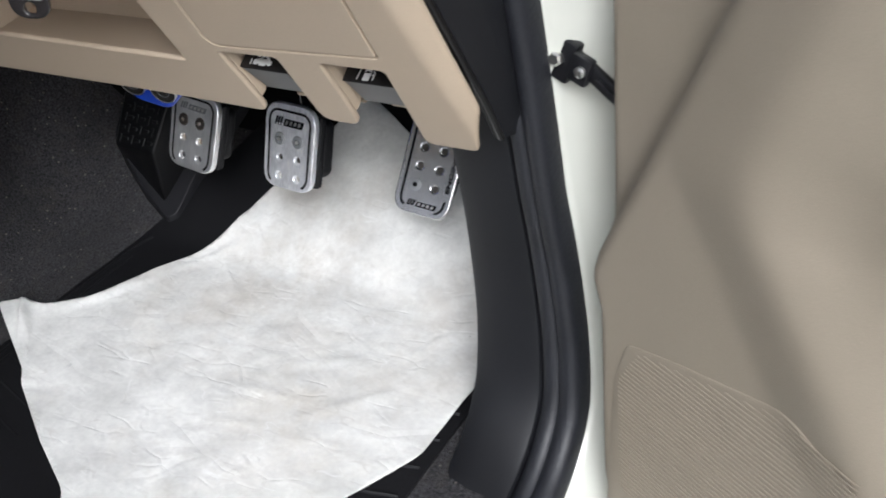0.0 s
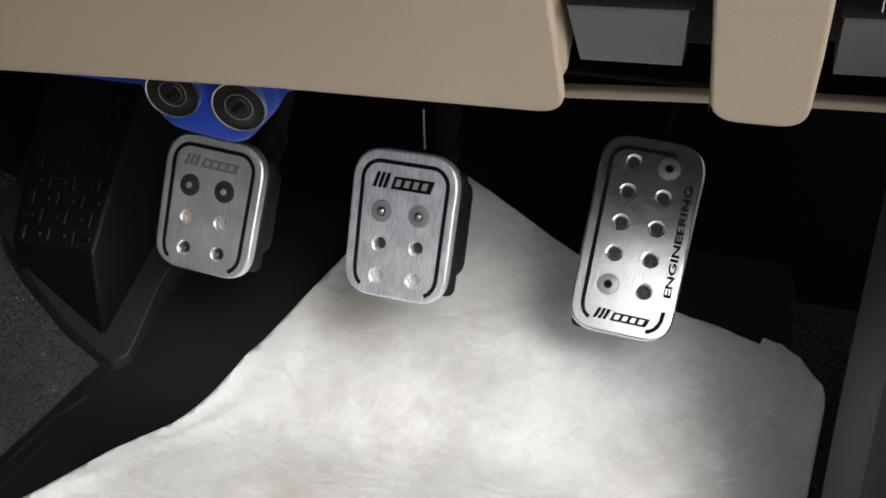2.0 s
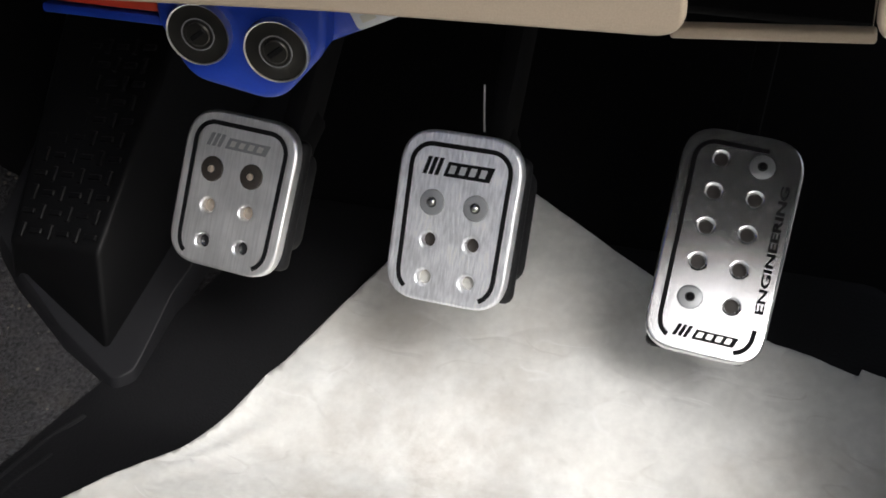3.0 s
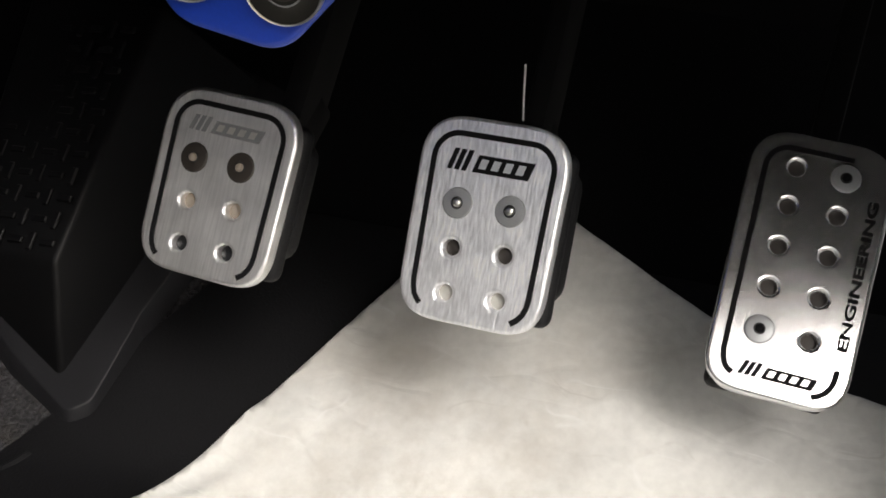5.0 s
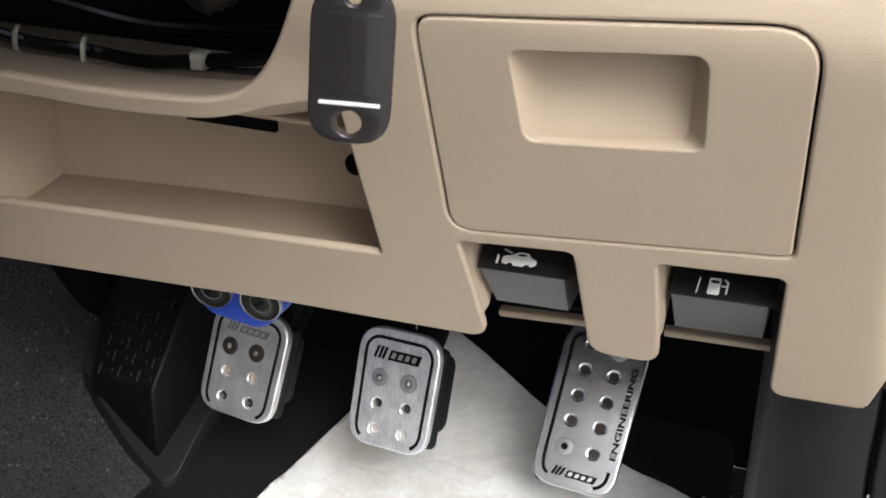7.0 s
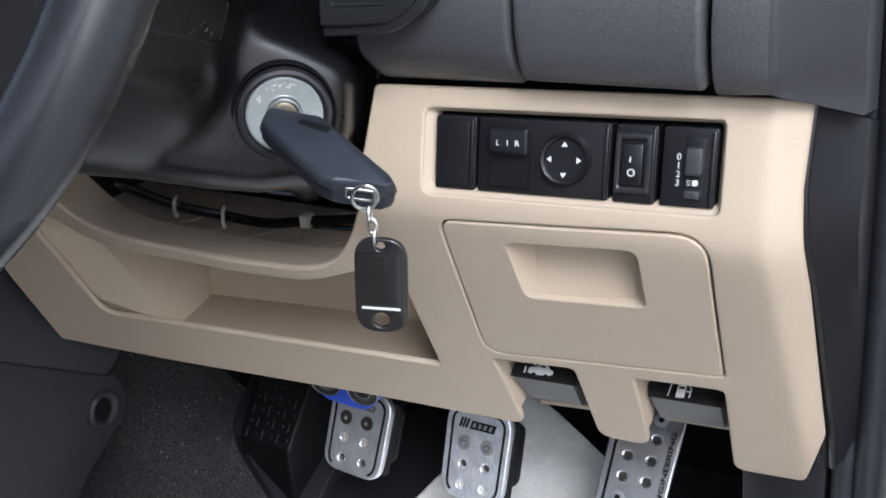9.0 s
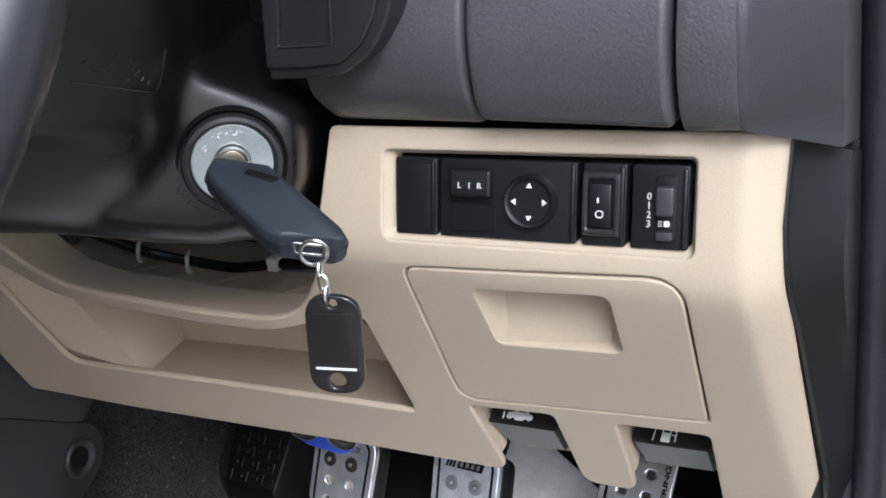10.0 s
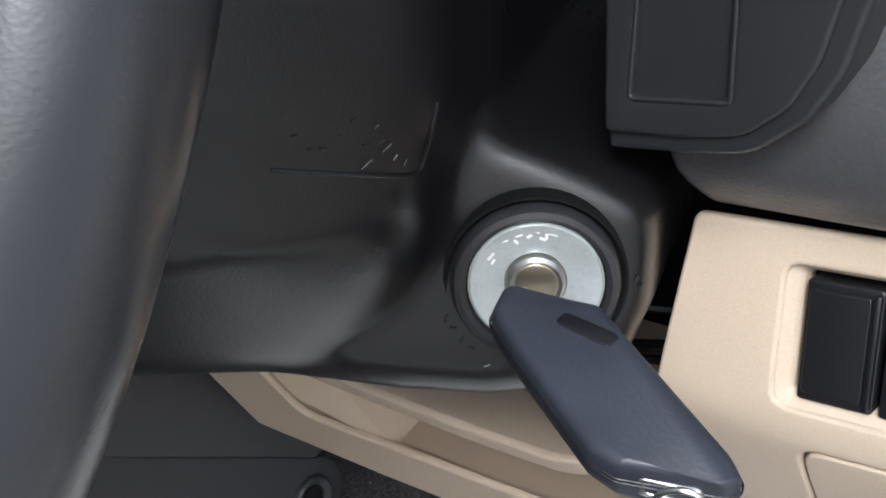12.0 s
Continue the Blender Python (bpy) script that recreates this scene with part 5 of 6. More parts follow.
# ---- release levers ----


def lever(name, label, x0, z0, x1, z1, depth, trim, icon):
    """A hooked lever: z0 and z1 are the heights of its front edge at x0 and x1."""
    ob = thing(name, label, "release lever", "release levers")

    def edge(x):
        return fascia(x, S(z0 + (z1 - z0) * (x - x0) / (x1 - x0)), -depth)

    def skin(prof, xs):
        bm = bmesh.new()
        rows = [[bm.verts.new(edge(x + k * max(0.0, -dz)) + Vector((0, dy, dz))) for dy, dz in prof] for x, k in xs]
        for a, b in zip(rows, rows[1:]):
            for i in range(len(prof) - 1):
                bm.faces.new((a[i], a[i + 1], b[i + 1], b[i]))
        for r in (rows[0], rows[-1]):
            bm.faces.new(r)
        return bm

    part("top", skin([(0.036, 0.0150), (0.026, 0.0142), (0.0190, 0.0118), (0.0120, 0.0080), (0.0016, 0.0012), (0.0004, -0.0004), (0.003, -0.0012), (0.03, -0.002)], ((x0 - 0.0006, 0), (x0, 0), (x1, 0), (x1 + 0.0012, 0))), SHROUD, ob, "black lever top")
    part("grip", skin([(0.03, -0.0008), (0.0016, -0.0008), (0.0022, -0.0018), (0.0215, -0.0262), (0.0230, -0.0270), (0.04, -0.0250)], ((x0 + 0.0004, trim), (x1 - 0.0008, -0.07))), GREY, ob, "grey lever grip")
    me = icon()
    xm = x0 + 0.43 * (x1 - x0)
    up = Vector((0, 0.838, 0.546))
    for v in me.verts:
        v.co = edge(xm + v.co.x) + Vector((0, 0.0012, 0.0015)) + up * (0.0042 + 0.95 * v.co.y) + Vector((0, -0.546, 0.838)) * (v.co.z + 0.0005)
    part("symbol", me, WHITE, ob, "white printed symbol")
    return ob


def icon_bonnet():
    body = rounded([(-0.0080, -0.0022, 0.001), (-0.0052, -0.0030), (-0.0046, -0.0018, 0.0008), (-0.0026, -0.0018, 0.0008), (-0.0020, -0.0032), (0.0030, -0.0032), (0.0036, -0.0018, 0.0008), (0.0056, -0.0018, 0.0008), (0.0062, -0.0030), (0.0088, -0.0016, 0.001), (0.0088, 0.0010, 0.001), (0.0060, 0.0022, 0.001), (0.0040, 0.0046, 0.0015), (-0.0006, 0.0048, 0.001), (-0.0036, 0.0026, 0.001), (-0.0076, 0.0016, 0.001)], 0.0004, 3)
    window = rounded([(-0.0016, 0.0026), (0.0038, 0.0026), (0.0026, 0.0040), (0.0000, 0.0041)], 0.0003, 2)
    lidb = rounded([(-0.0086, 0.0062), (-0.0078, 0.0050), (-0.0040, 0.0034), (-0.0036, 0.0042)], 0.0002, 2)
    return joined(plate(body, (window,), 0.0004, 0.0001, 1), plate(lidb, (), 0.0004, 0.0001, 1), plate(rounded([(-0.0104, -0.003), (-0.0094, -0.0034), (-0.0092, 0.0005), (-0.0106, 0.0028)], 0.0002, 1), (), 0.0004, 0.0001, 1))


def icon_pump():
    body = rounded([(-0.0030, -0.0045), (0.0022, -0.0045), (0.0022, 0.0045), (-0.0030, 0.0045)], 0.0008, 3)
    hole = rounded([(-0.0022, 0.0016), (0.0014, 0.0016), (0.0014, 0.0034), (-0.0022, 0.0034)], 0.0003, 2)
    hose = rounded([(0.0026, 0.0), (0.0048, 0.0), (0.0048, -0.0035), (0.0056, -0.0035), (0.0056, 0.0028), (0.0036, 0.0046), (0.0032, 0.0040), (0.0048, 0.0024), (0.0048, 0.0009), (0.0026, 0.0009)], 0.0002, 2)
    frame_l = rounded([(-0.0078, -0.0045), (-0.0072, -0.0045), (-0.0068, 0.004), (-0.0074, 0.004)], 0.0001, 1)
    return joined(plate(body, (hole,), 0.0004, 0.0001, 1), plate(hose, (), 0.0004, 0.0001, 1), plate(frame_l, (), 0.0004, 0.0001, 1))


lever("bonnet_release_lever", "black and grey bonnet release lever with a white car symbol", -0.4040, 0.3556, -0.3620, 0.3580, 0.0037, 0.11, icon_bonnet)
lever("fuel_release_lever", "black and grey fuel flap lever with a white pump symbol", -0.3148, 0.3590, -0.2715, 0.3618, 0.0058, 0.02, icon_pump)

# ---- switch bank ----


def SZ(x):
    """Length along the profile of the middle of the switch bank at x."""
    return S(0.5312 + (x + 0.3355) * 0.042)


def put(bm, x, ds, d):
    """Lays a small flat body onto the switch bank: its own x, y and height."""
    for v in bm.verts:
        xx = x + v.co.x
        v.co = fascia(xx, SZ(xx) + ds + v.co.y, d + v.co.z)
    return bm


def switch_body(name, label, x0, x1, group="dashboard switches"):
    ob = thing(name, label, "switch", group)
    xm = (x0 + x1) / 2
    part("frame", put(plate(box_outline(x1 - x0 - 0.0012, 0.0385, 0.0015, 3), (), 0.012, 0.0008), xm, 0, -0.0015), BLACK, ob)
    part("rib", put(block(0.0022, 0.036, 0.0024, 0.0009, 2), x1 - 0.0022, 0, -0.0010), BLACK, ob)
    return ob, xm


blank, xm = switch_body("blank_switch_plate", "blank black switch cover plate", -0.4095, -0.3855)
part("panel", put(plate(box_outline(0.018, 0.033, 0.001, 2), (), 0.002, 0.0005), xm - 0.001, 0, -0.0006), BLACK, blank)

mirror, xm = switch_body("mirror_switch", "black mirror adjuster with a round four-way dial", -0.3850, -0.3135)
d = part("dial", put(lathe([(0.0130, -0.004), (0.0130, 0.0022), (0.0120, 0.0042), (0.0106, 0.0036), (0.0102, 0.0024), (0.004, 0.0022)], 36), -0.3362, 0.0005, -0.001), BLACK, mirror, "round four-way dial")
for a in range(4):
    tri = bmesh.new()
    c, s_ = math.cos(a * math.pi / 2), math.sin(a * math.pi / 2)
    vs = [tri.verts.new((c * p - s_ * q, s_ * p + c * q, 0)) for p, q in ((0.0092, 0.0), (0.0066, 0.0017), (0.0066, -0.0017))]
    tri.faces.new(vs)
    part("arrow", put(tri, -0.3362, 0.0005, 0.0024), WHITE, d, "white printed arrow")
k = part("selector", put(plate(box_outline(0.0215, 0.0130, 0.0012, 3), (), 0.006, 0.0016, 3), -0.3665, 0.0082, 0.0034), BLACK, mirror, "left and right selector")
for n_, c in enumerate("LIR"):
    part("letter", put(text_mesh(c, 0.0042), -0.3715 + 0.0052 * n_, 0.0072, 0.0036), WHITE, k, "white letter")
part("window", put(plate(box_outline(0.0225, 0.0150, 0.001, 2), (box_outline(0.0213, 0.0138, 0.0008, 2),), 0.0012, 0.0002, 1), -0.3665, -0.0085, -0.0006), SHROUD, mirror)

rock, xm = switch_body("rocker_switch", "black on-off rocker switch", -0.3120, -0.2900)
part("surround", put(plate(box_outline(0.0185, 0.0300, 0.001, 2), (box_outline(0.0125, 0.0225, 0.001, 2),), 0.005, 0.0022, 3), xm - 0.0008, 0.0005, 0.0014), BEZEL, rock)
r = part("rocker", put(block(0.0105, 0.0205, 0.004, 0.001, 2), xm - 0.0010, 0, -0.001), BLACK, rock)
part("mark", put(joined(moved(text_mesh("O", 0.0054), pose(0, -0.0040, 0)), block(0.0008, 0.0026, 0.0003, 0, 1, pose(-0.0008, 0.0026, 0))), xm - 0.001, 0, 0.0014), WHITE, r, "white on-off marks")

level, xm = switch_body("headlamp_level_switch", "black headlamp level thumbwheel marked 0 to 3", -0.2885, -0.2612)
part("window", put(plate(box_outline(0.0095, 0.0290, 0.001, 2), (), 0.002, 0.0004), xm + 0.0032, 0, -0.0002), BLACK, level)
part("thumbwheel", put(joined(block(0.0085, 0.0135, 0.004, 0.0015, 3, pose(0, 0.0035, 0)), block(0.0075, 0.0040, 0.003, 0.0006, 2, pose(0, -0.0125, -0.0006))), xm + 0.0032, 0, 0.0012), DASHEND, level, "grey ribbed thumbwheel")
for n_, c in enumerate("0123"):
    part("number", put(text_mesh(c, 0.0045), xm - 0.0048, 0.0050 - 0.0042 * n_, -0.0010), WHITE, level, "white number")
part("lamp_symbol", put(joined(plate(rounded([(-0.0002, -0.0014), (0.0022, -0.0014), (0.0028, 0), (0.0022, 0.0014), (-0.0002, 0.0014)], 0.0008, 3), (), 0.0003, 0.0001, 1), *[block(0.0018, 0.0003, 0.0003, 0, 1, pose(-0.0018, 0.001 - 0.001 * i, 0)) for i in range(3)]), xm + 0.003, -0.0068, 0.0012), WHITE, level, "white headlamp symbol")

# ---- steering column ----
LOCK = Vector((-0.4675, 0.513, 0.558))
LOCK_DIR = Vector((0.60, -0.78, 0.16)).normalized()
LOCK_M = axes(LOCK + LOCK_DIR * 0.004, LOCK_DIR.cross(Vector((0, 0, 1))) * -1, Vector((0, 0, 1)))


def ellipsoid(c, r, rot=(0, 0, 0)):
    bm = bmesh.new()
    bmesh.ops.create_uvsphere(bm, u_segments=32, v_segments=18, radius=1.0)
    return moved(bm, Matrix.LocRotScale(c, Euler([radians(a) for a in rot]), r))


SHELL_N = LOCK_DIR
SHELL_U = Vector((0, 0, 1)).cross(SHELL_N).normalized()
SHELL_V = SHELL_N.cross(SHELL_U)
SHELL_O = LOCK + SHELL_N * 0.004
VALLEY = [(-0.0060, 0.11), (-0.0100, 0.060), (-0.0138, 0.046), (-0.0200, 0.0335), (-0.0236, 0.0175), (-0.0310, 0.005), (-0.0410, -0.0054), (-0.0510, -0.0112), (-0.0650, -0.0170), (-0.0800, -0.0215), (-0.1000, -0.0270), (-0.16, -0.035)]
BORDER = [(-0.16, 0.11), (-0.0060, 0.11), (-0.0085, 0.060), (-0.0105, 0.0480), (-0.0042, 0.0410), (0.0107, 0.0335), (0.0226, 0.0268), (0.0312, 0.0212), (0.0346, 0.0150), (0.0340, 0.0043), (0.0310, -0.0138), (0.0210, -0.0330), (0.0060, -0.0440), (-0.0166, -0.0455), (-0.0425, -0.0405), (-0.0769, -0.0312), (-0.1063, -0.0250), (-0.16, -0.0140)]


def reach(u, v, line, closed):
    """Distance of the places (u, v) from a line, and on which side of it they lie."""
    best, side = np.full(u.shape, 9.0), np.zeros(u.shape)
    inside = np.zeros(u.shape, bool)
    pairs = list(zip(line, line[1:] + line[:1])) if closed else list(zip(line, line[1:]))
    for (x0, y0), (x1, y1) in pairs:
        dx, dy = x1 - x0, y1 - y0
        t = np.clip(((u - x0) * dx + (v - y0) * dy) / (dx * dx + dy * dy), 0, 1)
        d = np.hypot(u - x0 - t * dx, v - y0 - t * dy)
        near = d < best
        best = np.where(near, d, best)
        side = np.where(near, np.sign((u - x0) * dy - (v - y0) * dx), side)
        crosses = ((y0 > v) != (y1 > v)) & (u < dx * (v - y0) / (dy if abs(dy) > 1e-9 else 1e-9) + x0)
        inside ^= crosses
    return best, side, inside


def cover_height(u, v):
    """How far the column cover stands out along the lock's axis."""
    pad = 0.22 * np.maximum(0, -u - 0.014)
    d, side, _ = reach(u, v, VALLEY, False)
    d = np.where(side > 0, d, 0.0)
    step = 0.021 * np.clip((v + 0.020) / 0.050, 0.10, 1.0)
    wall = pad + step * (1 - np.exp(-(d / 0.0075) ** 1.4)) + 0.52 * d - 2.0 * np.maximum(0, d - 0.045) ** 2
    low = np.interp(u, [-0.16, -0.1063, -0.0769, -0.0425, -0.0166, 0.006], [-0.0140, -0.0250, -0.0312, -0.0405, -0.0455, -0.0440])
    k = np.clip((v - low) / 0.026, 0, 1)
    under = np.clip((0.030 - u) / 0.03, 0, 1)
    wall = wall * (1 - under) + under * (-0.020 + (wall + 0.020) * (1 - (1 - k) ** 2.4))
    e, _, inside = reach(u, v, BORDER, True)
    e = np.where(inside, -e, e)
    soft = 0.0020
    fall = np.where(v < 0.0, 4.5 + 9.0 * np.clip((0.010 - u) / 0.03, 0, 1) * np.clip(-v / 0.015, 0, 1), 4.5)
    return np.maximum(wall - fall * soft * np.logaddexp(0, e / soft), -0.125)


def on_shell(u, v, lift=0.0):
    """A place on the column cover by its two measures across the lock's axis."""
    w = float(cover_height(np.array([u]), np.array([v]))[0])
    return SHELL_O + SHELL_U * u + SHELL_V * v + SHELL_N * (w + lift)


def column_cover():
    """Side wall, flat lock boss and rolled lower edge of the right cover half."""
    us, vs = np.arange(-0.150, 0.0701, 0.0016), np.arange(-0.082, 0.1051, 0.0016)
    gu, gv = np.meshgrid(us, vs)
    gw = cover_height(gu, gv)
    for _ in range(7):
        gw[1:-1, 1:-1] = 0.5 * gw[1:-1, 1:-1] + 0.125 * (gw[:-2, 1:-1] + gw[2:, 1:-1] + gw[1:-1, :-2] + gw[1:-1, 2:])
    bm = bmesh.new()
    rows = [[bm.verts.new(SHELL_O + SHELL_U * u + SHELL_V * v + SHELL_N * w) for u, v, w in zip(*r)] for r in zip(gu, gv, gw)]
    for a, b in zip(rows, rows[1:]):
        for i in range(len(us) - 1):
            if min(a[i].co.dot(SHELL_N), b[i + 1].co.dot(SHELL_N)) > SHELL_O.dot(SHELL_N) - 0.1245:
                bm.faces.new((a[i], a[i + 1], b[i + 1], b[i]))
    bmesh.ops.delete(bm, geom=[v for v in bm.verts if not v.link_faces], context="VERTS")
    rim = [e for e in bm.edges if e.is_boundary]
    made = bmesh.ops.extrude_edge_only(bm, edges=rim)
    bmesh.ops.translate(bm, vec=-0.02 * SHELL_N, verts=[g for g in made["geom"] if isinstance(g, bmesh.types.BMVert)])
    return bm


def column_core():
    """The far half of the cover and the column inside it."""
    bodies = []
    for rings in (((0.405, 0.640, 0.050, 0.040, -0.600), (0.44, 0.634, 0.060, 0.046, -0.600), (0.50, 0.622, 0.066, 0.044, -0.600), (0.60, 0.600, 0.070, 0.044, -0.600)),
                  ((0.410, 0.617, 0.046, 0.047, -0.605), (0.44, 0.606, 0.052, 0.058, -0.605), (0.50, 0.586, 0.056, 0.060, -0.605), (0.58, 0.575, 0.060, 0.056, -0.600), (0.64, 0.56, 0.07, 0.05, -0.59))):
        sec = bmesh.new()
        for y, cz, rx, rz, cx in rings:
            for i in range(28):
                a = 2 * math.pi * i / 28
                ca, sa = math.cos(a), math.sin(a)
                sec.verts.new((cx + rx * math.copysign(abs(ca) ** 0.65, ca), y, cz + rz * math.copysign(abs(sa) ** 0.65, sa)))
        bmesh.ops.convex_hull(sec, input=sec.verts)
        bodies.append(sec)
    return melted(joined(*bodies), 0.005, 12)


def moved_mesh(me, m):
    me.transform(m)
    return me


column = thing("steering_column", "black plastic steering column with wheel and ignition lock", "steering column")
part("cover", column_cover(), SHROUD, column, flat_angle=80)
part("core", column_core(), SHROUD, column, flat_angle=80)
lockp = part("ignition_bezel", lathe([(0.0240, -0.006), (0.0238, 0.0030), (0.0229, 0.0046), (0.0212, 0.0050), (0.0199, 0.0040), (0.0195, 0.0015), (0.0190, -0.001)], 48, LOCK_M @ pose(0, 0, 0.001)), BEZEL, column, "black ring round the ignition lock")
part("lock_groove", lathe([(0.0262, -0.008), (0.0261, 0.0022), (0.0254, 0.0027), (0.0243, 0.0012), (0.0240, -0.002)], 40, LOCK_M), DARK, lockp, "black gap round the bezel")
part("lock_ring", lathe([(0.0192, -0.002), (0.0192, 0.0036), (0.0184, 0.0044), (0.0090, 0.0018), (0.0084, 0.0)], 40, LOCK_M), RINGGREY, lockp, "pale grey marked lock ring")
part("lock_barrel", lathe([(0.0083, -0.002), (0.0083, 0.0036), (0.0073, 0.0046), (0.0062, 0.0036), (0.004, 0.0034)], 32, LOCK_M), STEEL, lockp, "bright steel lock barrel")
part("lock_core", lathe([(0.0060, 0.0), (0.0060, 0.0040), (0.0045, 0.0043)], 24, LOCK_M), BRASS, lockp, "brass lock core")
dots = [block(ln, 0.0008, 0.0004, 0.0001, 1, LOCK_M @ pose(r * math.cos(a), r * math.sin(a), 0.0036, 0, 0, math.degrees(a) + turn)) for r, a, ln, turn in
        ((0.0160, 1.20, 0.0026, 90), (0.0150, 1.30, 0.0018, 10), (0.0140, 1.36, 0.0020, 80), (0.0164, 1.50, 0.0022, 60), (0.0148, 1.62, 0.0016, 120), (0.0158, 1.80, 0.0022, 95), (0.0142, 1.90, 0.0016, 20), (0.0160, 2.06, 0.0020, 70), (0.0152, 2.45, 0.0026, 85), (0.0138, 2.52, 0.0020, 90))]
part("ring_marks", joined(*dots), WHITE, lockp, "tiny white position marks")
frame_line = smooth_path([(-0.0590, 0.0490), (-0.0440, 0.0440), (-0.0320, 0.0398), (-0.0290, 0.0388), (-0.0272, 0.0392), (-0.0262, 0.0410), (-0.0235, 0.0480), (-0.0208, 0.0560)], 6)
part("embossed_frame", tube([on_shell(u, v, 0.0001) for u, v in frame_line], 0.0006, 6), SHROUD, column)
for u, v, ln, turn in ((-0.0385, 0.0450, 0.0042, 35), (-0.0335, 0.0480, 0.0036, 35), (-0.0345, 0.0500, 0.0026, 25), (-0.0380, 0.0500, 0.0022, -10), (-0.0300, 0.0430, 0.0022, 60), (-0.0320, 0.0450, 0.0020, 50), (-0.0440, 0.0535, 0.0020, 20), (-0.0475, 0.0515, 0.0020, -15), (-0.0500, 0.0520, 0.0020, -15), (-0.0530, 0.0560, 0.0018, 0), (-0.0350, 0.0540, 0.0020, 40), (-0.0400, 0.0570, 0.0018, 20),
                       (-0.0262, -0.0090, 0.0026, 70), (-0.0245, -0.0120, 0.0022, -20), (-0.0225, -0.0160, 0.0022, 60), (-0.0200, -0.0190, 0.0018, -30), (0.0285, -0.0030, 0.0020, 60), (0.0300, -0.0050, 0.0018, -20), (-0.0160, -0.0255, 0.0024, 15)):
    q = on_shell(u, v, 0.0001)
    along = on_shell(u + 0.001 * math.cos(radians(turn)), v + 0.001 * math.sin(radians(turn)), 0.0001) - q
    across = on_shell(u - 0.001 * math.sin(radians(turn)), v + 0.001 * math.cos(radians(turn)), 0.0001) - q
    part("embossed_mark", block(ln, 0.0008, 0.0007, 0.0002, 1, axes(q, along, across)), SHROUD, column)

WHEEL_M = Matrix.Translation((-0.572, 0.339, 0.696)) @ Matrix.Rotation(radians(90 - math.degrees(0.452)), 4, "X")
wheel = part("steering_wheel", tube([WHEEL_M @ Vector((0.184 * math.cos(a), 0.184 * math.sin(a), 0)) for a in [2 * math.pi * i / 96 for i in range(96)]], 0.016, 20, True), LEATHER, column, "black grained steering wheel rim")
part("hub", moved_mesh(melted(joined(ellipsoid((0, -0.01, -0.022), (0.085, 0.07, 0.030)), block(0.10, 0.10, 0.03, 0.012, 3, pose(0, -0.02, -0.035))), 0.005, 6), WHEEL_M), LEATHER, wheel)
for a in (8, 172, 270):
    part("spoke", block(0.115, 0.038, 0.016, 0.007, 3, WHEEL_M @ Matrix.Rotation(radians(a), 4, "Z") @ pose(0.118, 0, -0.012, 0, -6, 0)), LEATHER, wheel)

# ---- key ----
KEY_X, KEY_N = Vector((0.87, -0.373, -0.32)).normalized(), Vector((0.1355, -0.444, 0.886))
KEY_M = axes((-0.4545, 0.4905, 0.5660), KEY_X, KEY_N.cross(KEY_X)) @ pose(0, 0, -0.007) @ pose(0, 0, 0, -14) @ pose(0, 0, 0.007)
key = thing("car_key", "dark worn plastic car key standing in the ignition", "car key", m=KEY_M)
FOB = rounded([(-0.006, -0.0045, 0.003), (0.000, -0.0125, 0.004), (0.012, -0.0135, 0.01), (0.050, -0.0140, 0.008), (0.0575, -0.0110, 0.004), (0.0745, 0.0075, 0.004), (0.0755, 0.0130, 0.004), (0.068, 0.0150, 0.006), (0.030, 0.0146, 0.02), (0.013, 0.0146, 0.004)], 0.006, 6)
fob = bmesh.new()
levels = [[fob.verts.new((0.035 + (p.x - 0.035) * (1 - k / 0.090), p.y * (1 - k / 0.0145), z)) for p in FOB] for z, k in ((0.0002, 0.0042), (-0.0002, 0.0026), (-0.0012, 0.0013), (-0.0026, 0.0007), (-0.0070, 0.0004), (-0.0115, 0.0008), (-0.0136, 0.0020), (-0.0145, 0.0045))]
for a, b in zip(levels, levels[1:]):
    for i in range(len(a)):
        fob.faces.new((a[i], a[(i + 1) % len(a)], b[(i + 1) % len(a)], b[i]))
fob.faces.new(levels[0])
fob.faces.new(levels[-1])
part("fob", fob, KEYBLACK, key, flat_angle=50)
for side_z in (-0.0052, -0.0066):
    part("seam", tube([(p.x * 1.0, p.y * 1.006, side_z) for p in FOB], 0.00022, 5, True), BLACK, key, "moulded seam")
part("button_recess", moved(plate(rounded([(-0.008, -0.0022), (0.008, -0.003), (0.009, 0.0018), (-0.007, 0.0024)], 0.0015, 4), (), 0.0006, 0.0002), pose(0.0190, 0.0055, 0.0006, 0, 0, 30)), BLACK, key)
part("ring_slot", moved(plate(rounded([(-0.0035, -0.0075), (0.0035, -0.0075), (0.0035, 0.0075), (-0.0035, 0.0075)], 0.0015, 4), (rounded([(-0.0020, -0.0058), (0.0020, -0.0058), (0.0020, 0.0058), (-0.0020, 0.0058)], 0.001, 3),), 0.0022, 0.0005), Matrix.Translation((0.0665, -0.0018, -0.0070)) @ Matrix.Rotation(radians(-46), 4, "Z") @ Matrix.Rotation(radians(90), 4, "Y")), STEEL, key, "bright metal key loop")
part("blade", moved(block(0.006, 0.006, 0.0022, 0.0005, 1), pose(-0.004, 0.000, -0.0075)), STEEL, key)

RINGC = Vector((-0.3935, 0.4635, 0.5400))
TAG_M = axes((-0.3862, 0.4595, 0.4985), Vector((0.95, 0.30, -0.05)), Vector((0.03, 0, 1)))
keyring = thing("key_tag", "smoky dark plastic key tag on a bright split ring", "key tag")
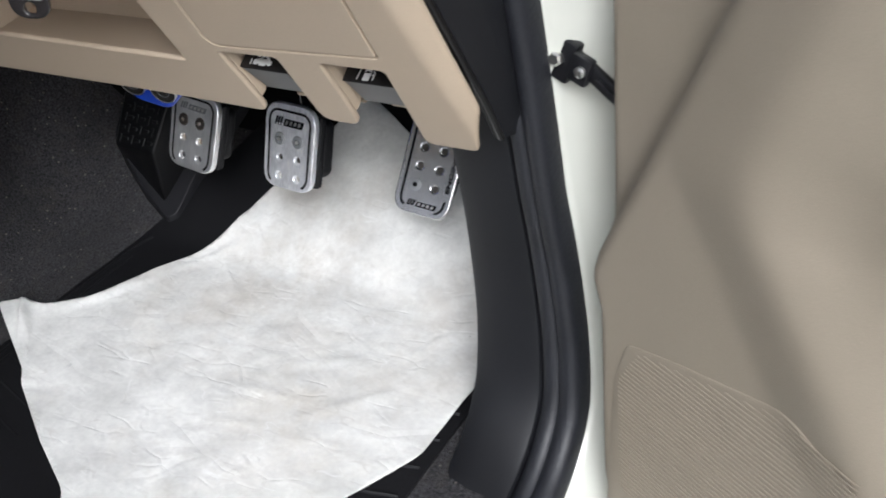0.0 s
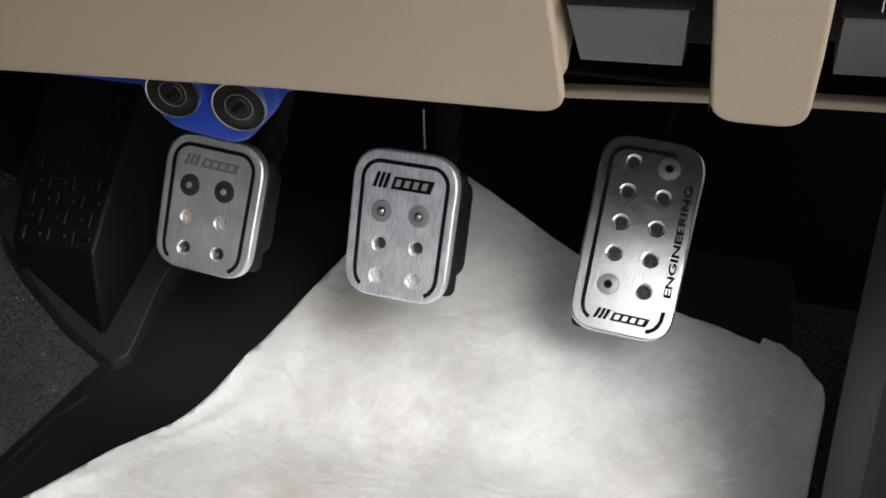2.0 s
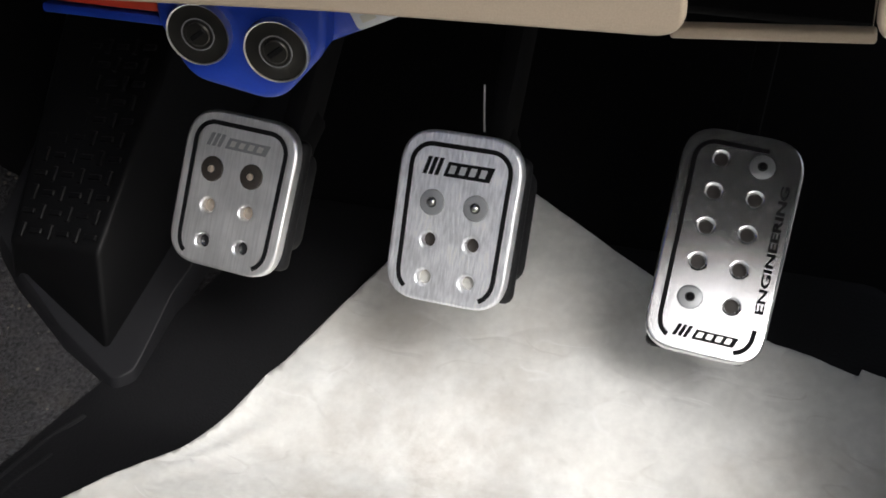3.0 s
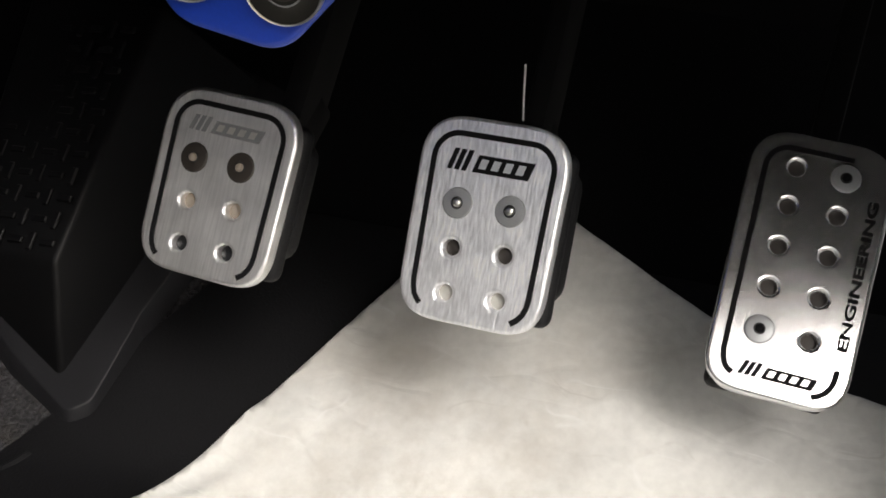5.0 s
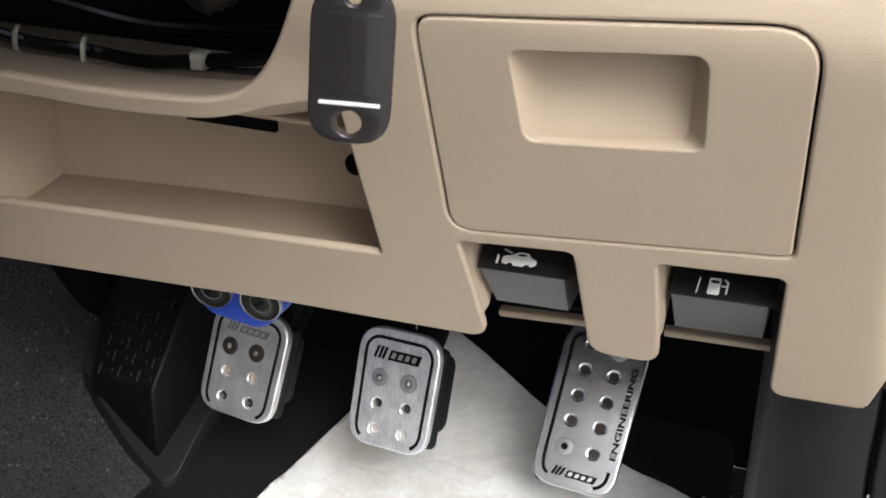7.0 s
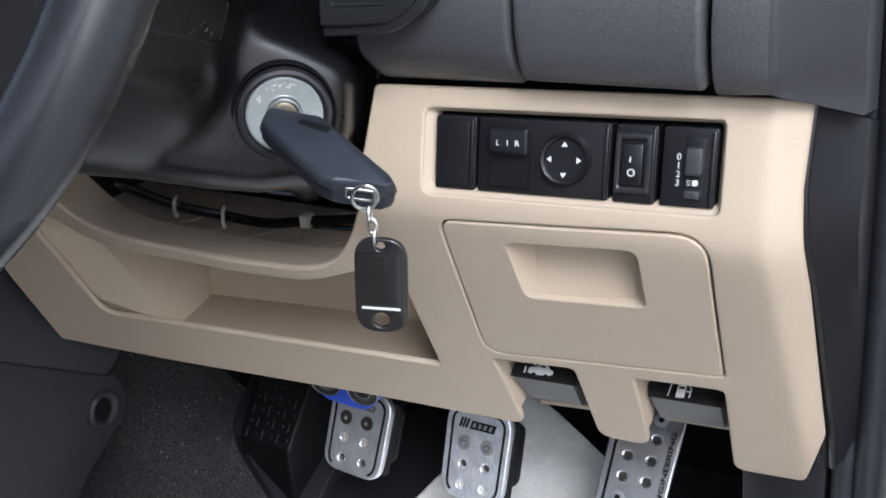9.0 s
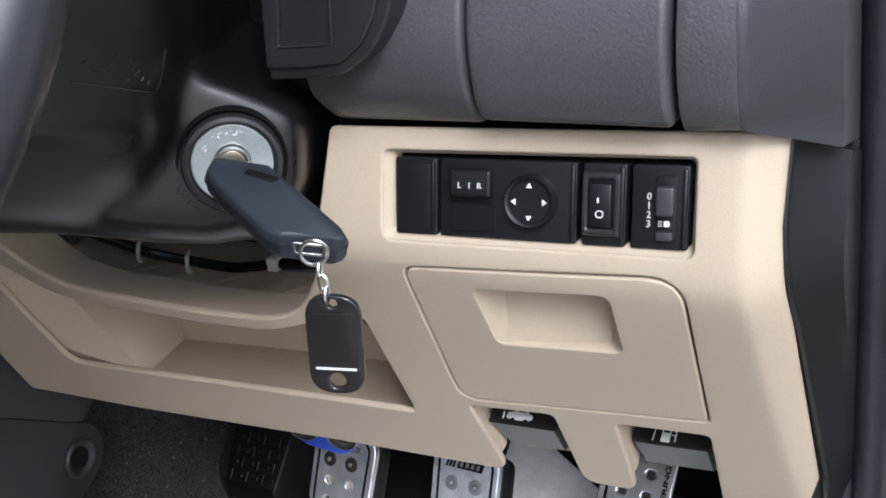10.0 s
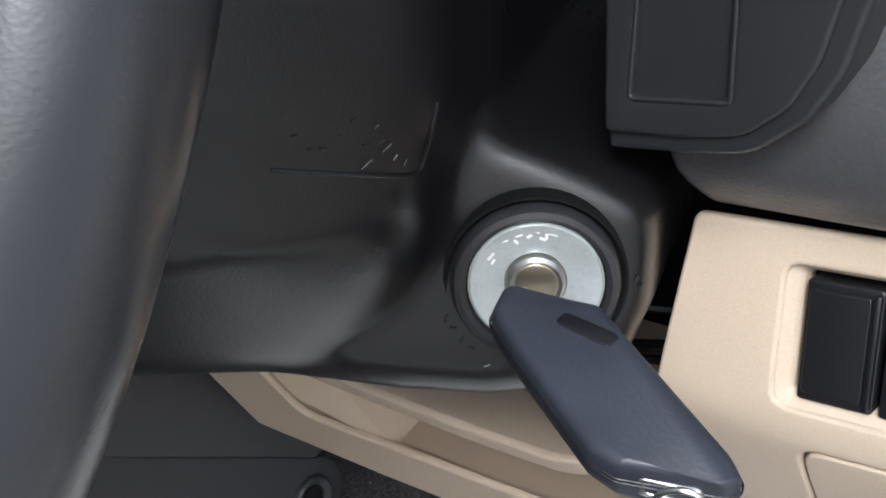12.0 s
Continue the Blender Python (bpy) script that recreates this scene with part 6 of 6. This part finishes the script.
part("split_ring", tube([RINGC + Vector((0, 0, -0.0008)) + 0.0066 * (math.cos(a) * Vector((0.9, 0.2, 0.2)) + math.sin(a) * Vector((0.1, -0.3, 0.95))) for a in [2 * math.pi * i / 32 for i in range(32)]], 0.0009, 8, True), STEEL, keyring, "bright steel split ring")
part("chain", joined(*[tube([Vector((-0.3905 + 0.0016 * k, 0.4618 - 0.0010 * k, 0.5320 - 0.0050 * k)) + 0.0035 * (math.cos(a) * (Vector((1, 0.2, 0)) if k % 2 else Vector((0.2, -1, 0))) * 0.55 + math.sin(a) * Vector((0, 0, 1))) for a in [2 * math.pi * i / 14 for i in range(14)]], 0.0008, 6, True) for k in range(3)]), STEEL, keyring, "short steel chain")
TAG_OUT = rounded([(-0.0122, -0.0235, 0.011), (0.0122, -0.0235, 0.011), (0.0122, 0.0235, 0.011), (-0.0122, 0.0235, 0.011)], 0.01, 9)
part("tag", moved(plate(TAG_OUT, (circle(0.0038, 20, 0, -0.0172), circle(0.0022, 14, 0, 0.0198)), 0.0034, 0.0008), TAG_M), TAG, keyring)
part("insert", moved(plate(box_outline(0.0185, 0.024, 0.001, 2), (), 0.0006, 0.0001), TAG_M @ pose(0, 0.0035, 0.0002)), TAG, keyring, "dark label insert")
part("bar", moved(block(0.0180, 0.0012, 0.0006, 0.0002, 1), TAG_M @ pose(0, -0.0110, 0.0004)), WHITE, keyring, "pale clip bar")

# wiring under the column
loom = thing("wiring_loom", "black wiring loom with white nylon ties under the column", "wiring")
part("cable", tube(smooth_path([(-0.73, 0.665, 0.436), (-0.668, 0.656, 0.430), (-0.6195, 0.648, 0.4315), (-0.589, 0.653, 0.4285), (-0.5645, 0.6634, 0.4295), (-0.53, 0.668, 0.434), (-0.48, 0.670, 0.447)], 8), 0.0036, 10), WIRE, loom)
part("cable", tube(smooth_path([(-0.73, 0.690, 0.452), (-0.66, 0.682, 0.446), (-0.60, 0.678, 0.441), (-0.54, 0.684, 0.444), (-0.48, 0.690, 0.452)], 8), 0.0030, 8), WIRE, loom)
part("cable", tube(smooth_path([(-0.72, 0.676, 0.428), (-0.65, 0.664, 0.4225), (-0.60, 0.664, 0.4225), (-0.54, 0.672, 0.424), (-0.50, 0.676, 0.430)], 8), 0.0026, 8), WIRE, loom)
for x, y, z in ((-0.668, 0.6557, 0.4305), (-0.6195, 0.647, 0.4320)):
    part("tie", tube([(x + 0.004 * math.sin(a), y - 0.0075 * math.sin(a) - 0.002, z + 0.0065 * math.cos(a)) for a in [math.pi * (-0.1 + 1.15 * i / 10) for i in range(11)]], 0.0014, 6), NYLON, loom, "white nylon clip")
part("tie", block(0.0085, 0.0095, 0.0095, 0.0018, 3, pose(-0.5645, 0.6634, 0.4300)), NYLON, loom, "pale nylon tie")
